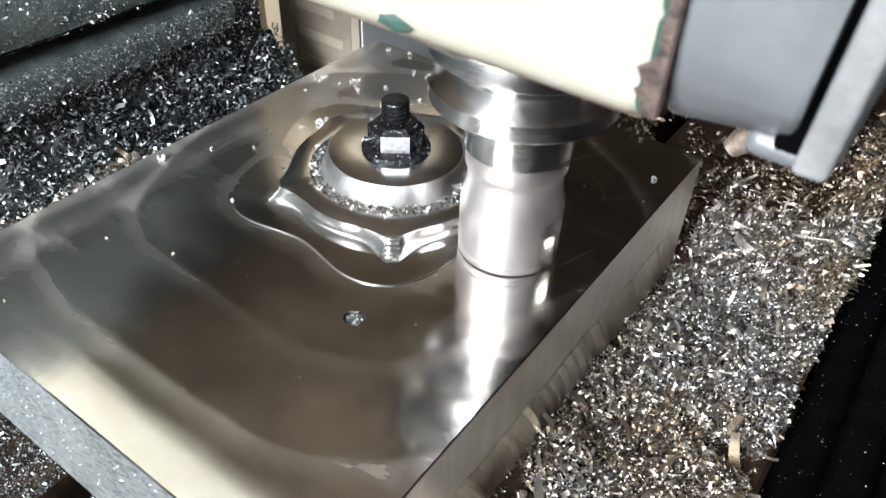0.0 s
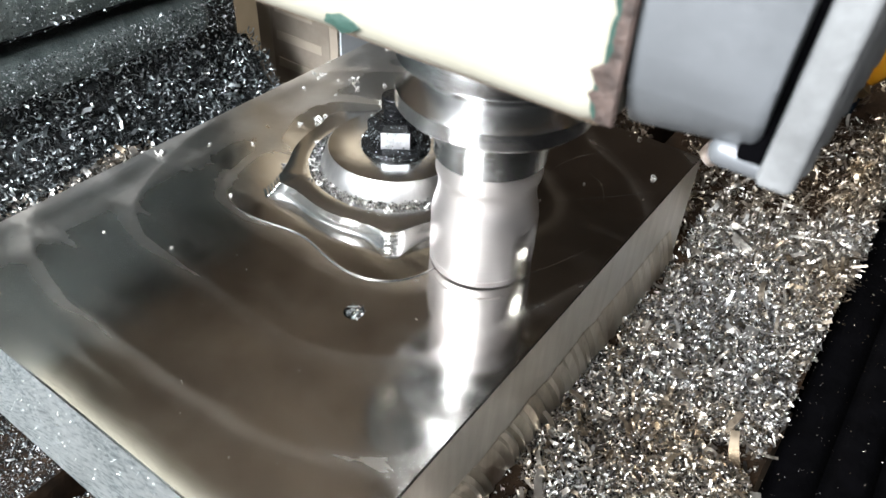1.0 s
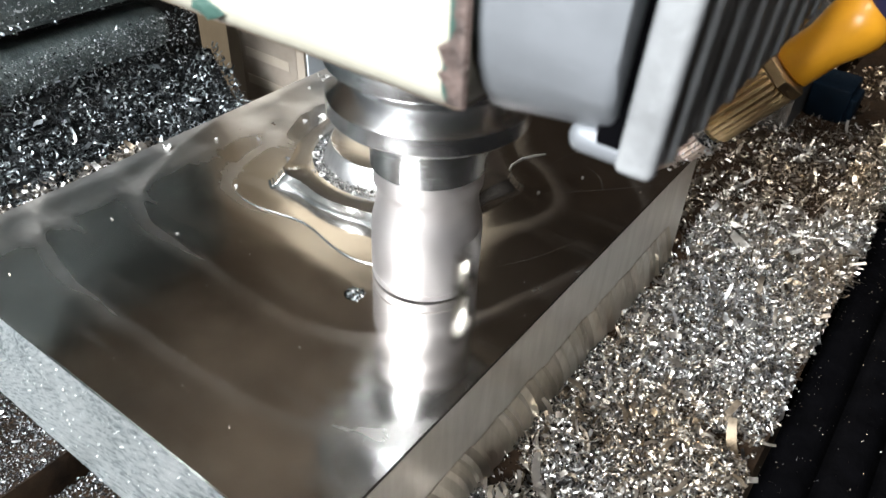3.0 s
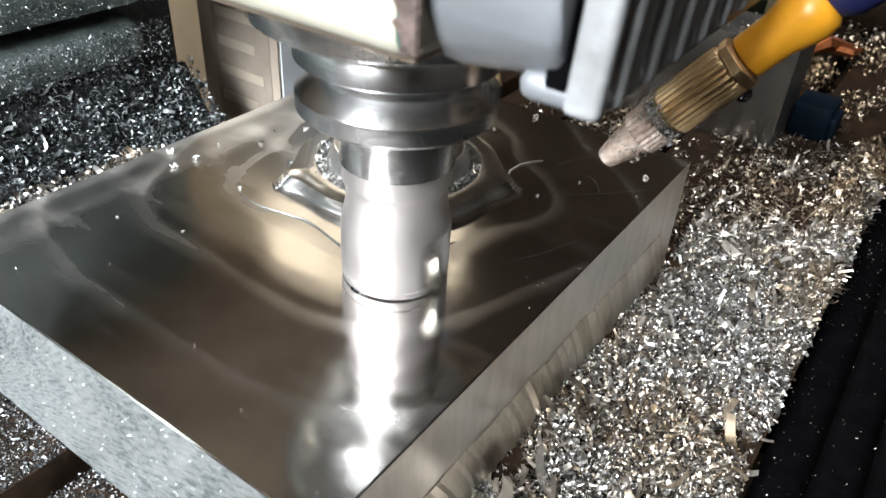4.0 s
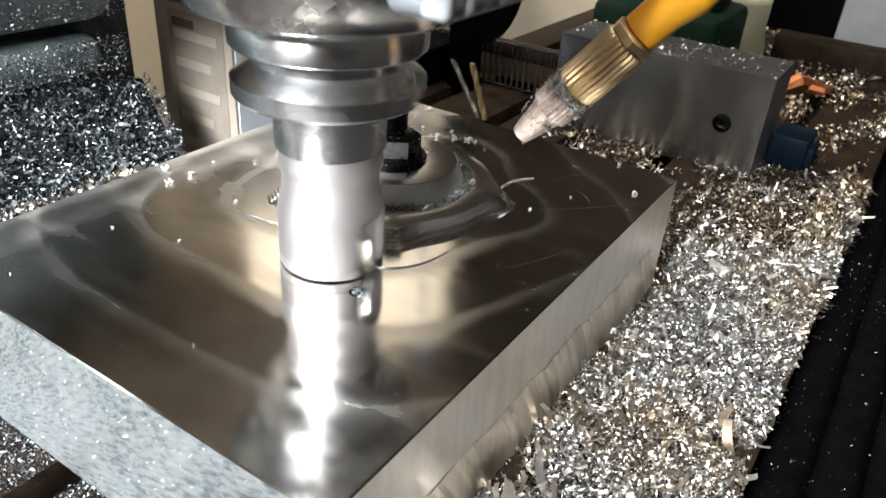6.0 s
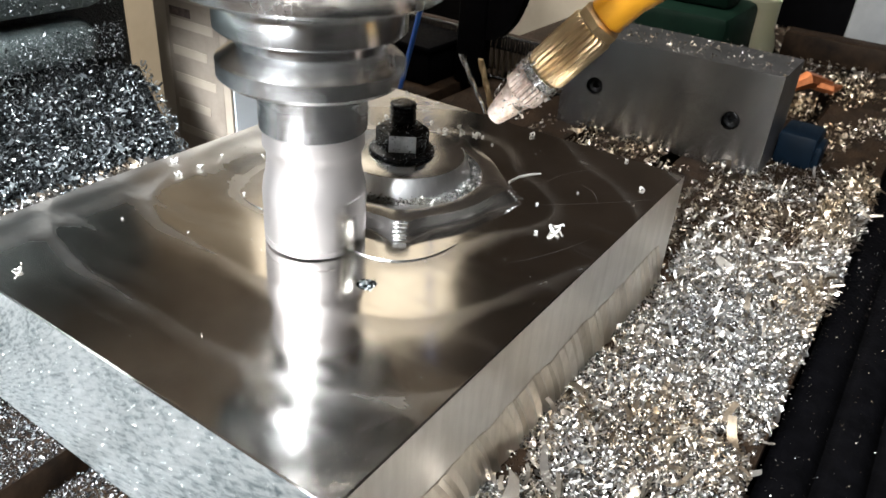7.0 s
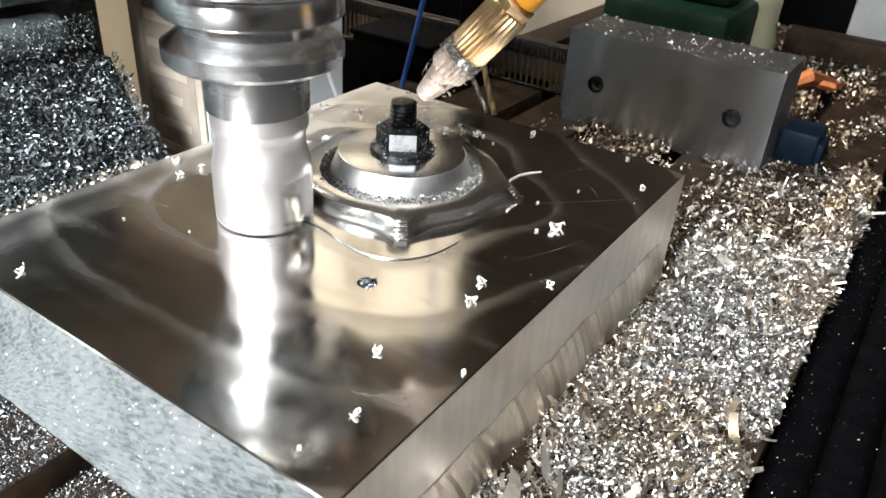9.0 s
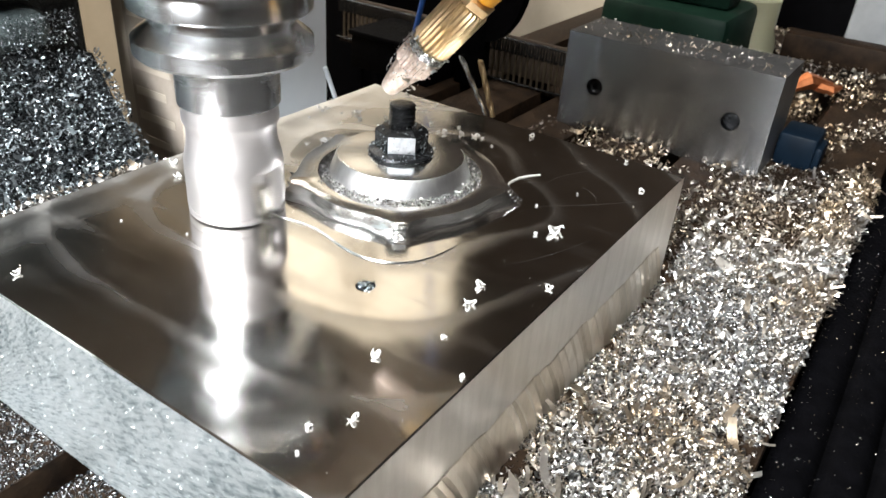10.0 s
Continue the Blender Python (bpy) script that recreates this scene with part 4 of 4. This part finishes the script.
            part("upper_carcass", box_bm(45, 425, -30, 300, 1490, 1800, 12.0, 3), mat, th)
            for x in (45, 422):
                part("niche_side", box_bm(x, x + 3, -30, 300, 1320.5, 1489.5), mat, th)
            for x, grip in ((52, 205), (238, 245)):
                for z0, z1 in ((20, 1310), (1500, 1790)):
                    door = part("cupboard_door", box_bm(x, x + 181, -48, -31, z0, z1, 4.0), mat, th)
                    part("handle", box_bm(grip, grip + 14, -70, -47, z0 + 60, z0 + 180, 4.0), WIRE, door)
            continue
        part("carcass", box_bm(-dx, dx, -dy, dy, 0, dz, 12.0, 3), mat, th)
        part("panel", box_bm(-dx - 8, -dx - 1, -dy + 25, dy - 25, 25, dz - 25, 3.0), mat, th)
        part("plinth", box_bm(-dx + 10, dx - 10, -dy + 10, dy - 10, -1000 - b[4], 0.5), BLACK_RUBBER_AND_SHADE, th)


# ---- chips ----
def heap_height(x, y):
    """How high the swarf lies over the table beside the plate."""
    h = 7.0 + relief(x, y, 24.0, 10.0, 7.0) + relief(x, y, 8.0, 3.2, 9.0)
    h *= min(1.0, max(0.0, (y + 77 + 7.0 * noise.noise(Vector((x / 14.0, 3.0, 0.0)))) / 10.0))
    if x < 255:
        h *= min(1.0, max(0.22, (-y - 1.0) / 15.0))
    for gx, gy, rx, ry in ((151, -58, 9.0, 15.0), (90, -3, 13.0, 7.0), (224, -4, 14.0, 6.0), (205, -12, 8.0, 4.0), (255, -6, 16.0, 6.0)):
        gap = math.hypot((x - gx) / rx, (y - gy) / ry)
        h *= min(1.0, max(0.04, gap * gap))
    if x > 285 and y > -52:
        h *= max(0.0, min(1.0, 1.0 - (x - 285) / 42.0 + 0.9 * noise.noise(Vector((x / 22.0, y / 9.0, 8.0)))))
    return max(h, 0.0)


def swarf():
    rng = np.random.default_rng(3)
    bm = bmesh.new()
    rows = []
    for i in range(106):
        x = -60 + i * 5.0
        rows.append([bm.verts.new((x, y, TABLE_Z + 0.6 + 0.5 * heap_height(x, y))) for y in np.linspace(-76, -1.5, 26)])
    for a, b in zip(rows, rows[1:]):
        for j in range(25):
            bm.faces.new((a[j], a[j + 1], b[j + 1], b[j]))
    tagged(link_bm("swarf_bed", bm, CAST_IRON), "packed dark underlayer of the chip heap", "chip heap", kind="stuff")

    def strew(n, x0, x1, y0, y1, layers=1.0):
        out = []
        while len(out) < n:
            x, y = rng.uniform(x0, x1), rng.uniform(y0, y1)
            h = heap_height(x, y)
            if h < 0.8 and rng.random() > 0.08:
                continue
            out.append((x, y, TABLE_Z + 0.9 + h * (0.55 + 0.45 * rng.random()) + rng.exponential(0.5)))
        return out

    near = strew(9000, 30, 280, -76, -1.5)
    curls_mesh("swarf", rng, strew(36000, 30, 285, -76, -1.5), (0.9, 2.8), SILVER_CHIP, "fine silvery chip fragments covering the heap", "chips", (0.8, 4.6), (0.16, 0.42), 3)
    big = strew(46, 45, 300, -64, -8)
    curls_mesh("swarf", rng, [(x, y, z + 1.2) for x, y, z in big], (8.0, 15.0), FLAKE, "broad pale ribbons lying on the heap", "chips", (0.7, 2.6), (0.16, 0.26), 10, 0.45)
    curls_mesh("swarf", rng, near, (1.8, 6.0), CHIP, "loose heap of small curled aluminium chips on the table", "chips", (1.0, 5.0), (0.07, 0.2))
    curls_mesh("swarf", rng, strew(260, 40, 300, -74, -4), (4.0, 8.0), CHIP, "long bright flat chips on top of the heap", "chips", (0.4, 1.6), (0.14, 0.24), 4, 0.6)
    curls_mesh("swarf", rng, strew(380, 35, 320, -75, -4), (5.0, 11.0), FLAKE, "dull pale flakes and ribbons on top of the heap", "chips", (1.4, 4.0), (0.10, 0.18), 8, 0.6)
    curls_mesh("swarf", rng, strew(5200, 35, 320, -75, -4), (3.0, 7.5), FLAKE, "curled ribbons of aluminium on top of the heap", "chips", (1.6, 5.6), (0.08, 0.16), 8)
    out = [(-0.25, rng.uniform(2, 187), rng.uniform(-56, -2)) for _ in range(420)]
    curls_mesh("chip_dust", rng, out, (0.3, 0.8), DULL_CHIP, "tiny specks stuck to the sawn front face", "chips")
    out = [(rng.uniform(253, 415), rng.uniform(-4, 130), 0) for _ in range(2600)]
    out = [(x, y, TABLE_Z + 1.0 + 5 * rng.random() ** 2) for x, y, _ in out if noise.noise(Vector((x / 25, y / 18, 5.0))) > 0.08]
    curls_mesh("swarf", rng, out, (2.0, 6.5), CHIP, "chips drifted between plate and steel block", "chips", (1.0, 4.0), (0.12, 0.3))
    far = strew(12000, 270, 460, -78, -1.5)
    curls_mesh("swarf", rng, far, (2.5, 8.0), CHIP, "loose heap of curled aluminium chips on the table", "chips", (0.8, 4.0), (0.07, 0.18))
    out = []
    for k in range(16000):
        x, y = rng.uniform(255, 880), rng.uniform(-70, 150)
        if noise.noise(Vector((x / 70, y / 30, 2.0))) + 0.25 < rng.uniform(0, 0.6):
            continue
        out.append((x, y, TABLE_Z + 1 + 6 * rng.random() ** 2))
    curls_mesh("swarf", rng, out, (2.0, 6.0), CHIP, "aluminium chips scattered over the far table", "chips")
    out = [(rng.uniform(420, 472), rng.uniform(-5, 143), TABLE_Z + 70.2 + rng.exponential(0.8)) for _ in range(280)]
    curls_mesh("chip_dusting", rng, out, (1.2, 3.4), CHIP, "chips lying on top of the steel block", "chips")
    # Dust and flecks at the front, under the near end.
    out = [(rng.uniform(-80, 2), rng.uniform(50, 200), TABLE_Z + 0.4 + rng.exponential(0.5)) for _ in range(42000)]
    out = [p for p in out if not any(abs(p[1] - s) < 7 for s in (54, 117, 180, 243))]
    curls_mesh("chip_dust", rng, out, (0.4, 1.4), DUST, "fine oily metal dust on the table end", "chips")
    out = [(rng.uniform(-60, 480), -77 - rng.exponential(28), 0) for _ in range(900)]
    out = [(x, y, -63.0 - 1.6 * (-y - 78) / 18 + 2) for x, y, _ in out if y > -300]
    curls_mesh("chip_flecks", rng, out, (0.3, 1.0), CHIP, "chip flecks on the black way cover", "chips")
    # Chips against the plate's far side.
    out = [(rng.uniform(-60, 118), 191.0 + abs(rng.normal()) * 22, rng.uniform(-7, 0)) for _ in range(2600)]
    out = [(x, y, -3.0 + z - (y - 190) * 0.42 + relief(x, y, 18, 4.0, 6.0)) for x, y, z in out]
    curls_mesh("swarf", rng, out, (2.0, 5.0), CHIP, "bright chips piled against the plate's far side", "chips")
    # Ring of fine chips round the clamp cone, and chips in the tapped hole.
    out = []
    for _ in range(6500):
        a = rng.uniform(0, 2 * math.pi)
        r = rng.uniform(31.0, 35.6 + 1.4 * math.sin(3 * a))
        out.append((CENTRE[0] + r * math.cos(a), CENTRE[1] + r * math.sin(a), 4.0 + rng.uniform(-1.5, 1.5) + rng.exponential(0.4) + (1.4 if r < 33.5 else 0.0)))
    curls_mesh("chip_ring", rng, out, (0.4, 1.6), SILVER_CHIP, "fine chips packed round the clamp cone", "chips")
    out = [(HOLE[0] + rng.normal() * 1.7, HOLE[1] + rng.normal() * 1.7, -2.6 + rng.random() * 3.0) for _ in range(80)]
    curls_mesh("hole_chips", rng, out, (0.7, 1.8), OILY_CHIP, "oily chips filling a tapped hole", "chips")
    out = []
    for _ in range(420):
        a = rng.uniform(0, 2 * math.pi)
        r = 12.5 + rng.normal() * 1.2
        out.append((CENTRE[0] + r * math.cos(a), CENTRE[1] + r * math.sin(a), 15.0 + abs(rng.normal()) * 1.6))
    for _ in range(900):
        a, z = rng.uniform(0, 2 * math.pi), rng.uniform(0, 13.5)
        r = 13.9 - 0.8 * z if z < 3 else (10.7 if z < 11 else (8.8 if z < 12.6 else 5.6))
        out.append((CENTRE[0] + r * math.cos(a), CENTRE[1] + r * math.sin(a), 14.4 + z))
    curls_mesh("nut_chips", rng, out, (0.4, 1.1), OILY_CHIP, "oily chips stuck round the nut", "chips")
    out = []
    for _ in range(700):
        u, v = rng.normal(0, 3.6), rng.normal(0, 1.5)
        out.append((124.0 + 0.75 * u - 0.66 * v, 128.0 + 0.66 * u + 0.75 * v, 0.4 + 3.4 * rng.random() * math.exp(-(u / 5) ** 2)))
    curls_mesh("chip_clump", rng, out, (0.5, 1.7), SILVER_CHIP, "crumbly clump of bright chips beside the boss", "chips")
    tip, top = Vector((104.0, 67.0, 61.5)), Vector((111.5, 40.0, 95.0))
    axis = (top - tip).normalized()
    u = axis.cross(Vector((0, 0, 1))).normalized()
    v = axis.cross(u)
    out = []
    for _ in range(420):
        a = rng.uniform(0, 2 * math.pi)
        s = rng.normal(20.0, 1.6) if rng.random() < 0.6 else rng.uniform(4, 22)
        r = 7.0 if s > 12 else 4.0 + 0.22 * s
        out.append(tuple(tip + axis * s + (u * math.cos(a) + v * math.sin(a)) * r))
    carried(curls_mesh("chip_crust", rng, out, (0.5, 1.5), FLAKE, "pale chips crusted round the nozzle collar", "chips"))
    # Splinters far back on the mirror face and tiny dust everywhere on it.
    out = [(rng.uniform(3, 247), rng.uniform(3, 186), 0.15) for _ in range(170)]
    curls_mesh("chip_dust", rng, out, (0.3, 0.8), CHIP, "tiny bright specks on the milled face", "chips")
    # The greasy casting, which moves with the machine.
    out = []
    for _ in range(26000):
        f = rng.random()
        x = rng.uniform(-150, 165)
        end = max(0.0, (x - 120) / 40)
        y = 328 - 62 * f - 14 * end * f
        z = 16 - 96 * f**0.8 + relief(x, 70 * f, 22, 5.0, 3.0) - 10 * end
        out.append((x, y - 1.0, z + 1.0 + rng.exponential(0.8)))
    carried(curls_mesh("swarf_bank", rng, out, (1.4, 4.8), OILY_CHIP, "bank of oily chips against the column casting", "chips", (1.0, 4.6), (0.10, 0.3)))
    out = []
    for _ in range(26000):
        x, u = rng.uniform(-150, 148), rng.random()
        out.append((x, 316 + rng.uniform(-1, 1), 46 + 60 * rng.random()) if u < 0.45 else ((x, 320 + rng.uniform(-1, 1), 17 + 18 * rng.random()) if u < 0.75 else (x, 325 + 90 * rng.random(), 120.6)))
    carried(curls_mesh("chip_dust", rng, out, (0.4, 1.7), OILY_CHIP, "metal dust stuck to the greasy casting", "chips"))


def chip_mesh(seed):
    """One crumpled cutting: a single strip wound on itself."""
    rng = random.Random(seed)
    at, a, lift = Vector((-1.5, 0, 0.4)), rng.uniform(-0.6, 0.6), rng.uniform(0, 6)
    pts, radii, swing = [], [], rng.choice((-1, 1))
    n = 22
    for k in range(n):
        if k % rng.randint(6, 9) == 0:
            swing = -swing if rng.random() < 0.6 else swing
        a += swing * rng.uniform(0.25, 0.6)
        home = -at * 0.12
        at = at + Vector((0.34 * math.cos(a), 0.26 * math.sin(a), 0)) + Vector((home.x * 0.4, home.y, 0))
        pts.append(Vector((at.x, at.y, 0.55 + 0.4 * math.sin(0.7 * k + lift))))
        radii.append(0.08 + 0.26 * math.sin(math.pi * k / (n - 1)) * rng.uniform(0.6, 1.2))
    return tube_bm(pts, radii, 6)


RESTING = [
    (194.5, 182.1, 1.6), (205.2, 161.8, 2.0), (164.0, 152.3, 2.1), (173.7, 39.4, 0.7), (240.3, 78.1, 1.7), (245.4, 26.5, 1.2),
    (101.3, 184.0, 1.9), (99.1, 136.9, 0.8), (168.0, 150.0, 1.4), (157.0, 154.0, 1.1), (181.0, 178.0, 0.9), (130.0, 158.0, 0.8),
    (219.2, 11.1, 1.3), (222.0, 96.0, 0.9), (214.0, 118.0, 1.0), (205.0, 128.0, 0.8), (226.0, 112.0, 0.9), (209.0, 150.0, 1.1),
    (198.0, 170.0, 0.8), (186.0, 160.0, 0.7), (120.0, 172.0, 0.9), (232.0, 140.0, 0.8), (216.0, 88.0, 0.7), (54.0, 154.0, 0.6),
    (64.0, 128.0, 0.5), (196.0, 30.0, 0.6), (203.0, 92.0, 0.6),
]
# Chips that land during the clip: where they come down, size, and when.
LANDING = [
    (161.1, 21.7, 3.0, 6.35), (102.8, 23.0, 2.1, 8.85), (93.1, 18.7, 2.0, 8.9), (53.8, 28.5, 1.9, 8.7), (60.5, 2.6, 1.0, 8.8), (73.1, 17.0, 0.9, 9.4),
    (18.7, 22.3, 1.3, 9.5), (28.5, 14.5, 1.6, 7.2), (8.1, 19.0, 0.7, 8.9), (120.0, 5.4, 1.5, 8.9), (8.5, 147.4, 1.6, 6.4), (106.0, 168.0, 1.8, 3.2), (92.0, 172.0, 1.6, 3.4), (150.5, 27.5, 1.0, 6.5),
]
FLYERS = []


def loose_chips():
    kinds = []
    for k in range(5):
        ob = link_bm("metal_chip", chip_mesh(k), DULL_CHIP)
        tagged(ob, "small crumpled aluminium chip lying on the milled face", "chip", "chips on the plate")
        kinds.append(ob)
    rng = random.Random(21)
    used = set()
    for _ in range(22):
        RESTING.append((rng.uniform(188, 246), rng.uniform(96, 186), rng.uniform(0.7, 1.7)))
    for n, (x, y, s) in enumerate(RESTING + [r[:3] for r in LANDING]):
        k = n % 5
        s *= 0.85
        m = Matrix.LocRotScale(mm((x, y, 0.12)), Euler((0, 0, rng.uniform(0, 6.28))), (s, s, s))
        if k in used:
            ob = kinds[k].copy()
            scene.collection.objects.link(ob)
        else:
            ob = kinds[k]
            used.add(k)
        ob.scale = (s, s, s)
        ob.matrix_basis = m
        if n >= len(RESTING):
            FLYERS.append((ob, LANDING[n - len(RESTING)], m))


room()
mill_table()
apron()
workpiece()
clamp()
spindle_head()
TOOL_THING = milling_tool()
coolant_nozzle()
carton()
saddle()
steel_block()
far_things()
swarf()
loose_chips()


def motions():
    """The table is the fixed frame; head, nozzle, carton and casting shift past it, the tool turns, some chips fly."""
    steps = [k / 10 for k in range(101)]
    for ob, base in MOVING:
        walk(ob, [(t, Matrix.Translation(mm((tool_at(t)[0] - HOME[0], tool_at(t)[1] - HOME[1], 0))) @ base) for t in steps])
    rows = []
    for k in range(301):
        t = k / 30
        x, y = tool_at(min(t, 10.0))
        rows.append((t, pose(*mm((x, y, 0)), 0, 0, -60.0 * k)))
    walk(TOOL_THING, rows)
    for n, (ob, (x, y, s, when), m) in enumerate(FLYERS):
        spin = m.to_euler().z
        a = 2.4 * n
        lie = mm((CENTRE[0] + 34.6 * math.cos(a), CENTRE[1] + 34.6 * math.sin(a), 5.6))
        rest = Matrix.LocRotScale(lie, Euler((0, 0, spin)), None)
        peak = Matrix.LocRotScale(mm((x * 0.5 + CENTRE[0] * 0.5, y * 0.5 + CENTRE[1] * 0.5, 30.0)), Euler((0.7, 0.4, spin + 0.6)), None)
        down = Matrix.LocRotScale(mm((x, y, 0.12)), Euler((0, 0, spin)), None)
        walk(ob, [(0.0, rest), (when - 0.2, rest), (when - 0.1, peak), (when, down), (10.0, down)])


motions()
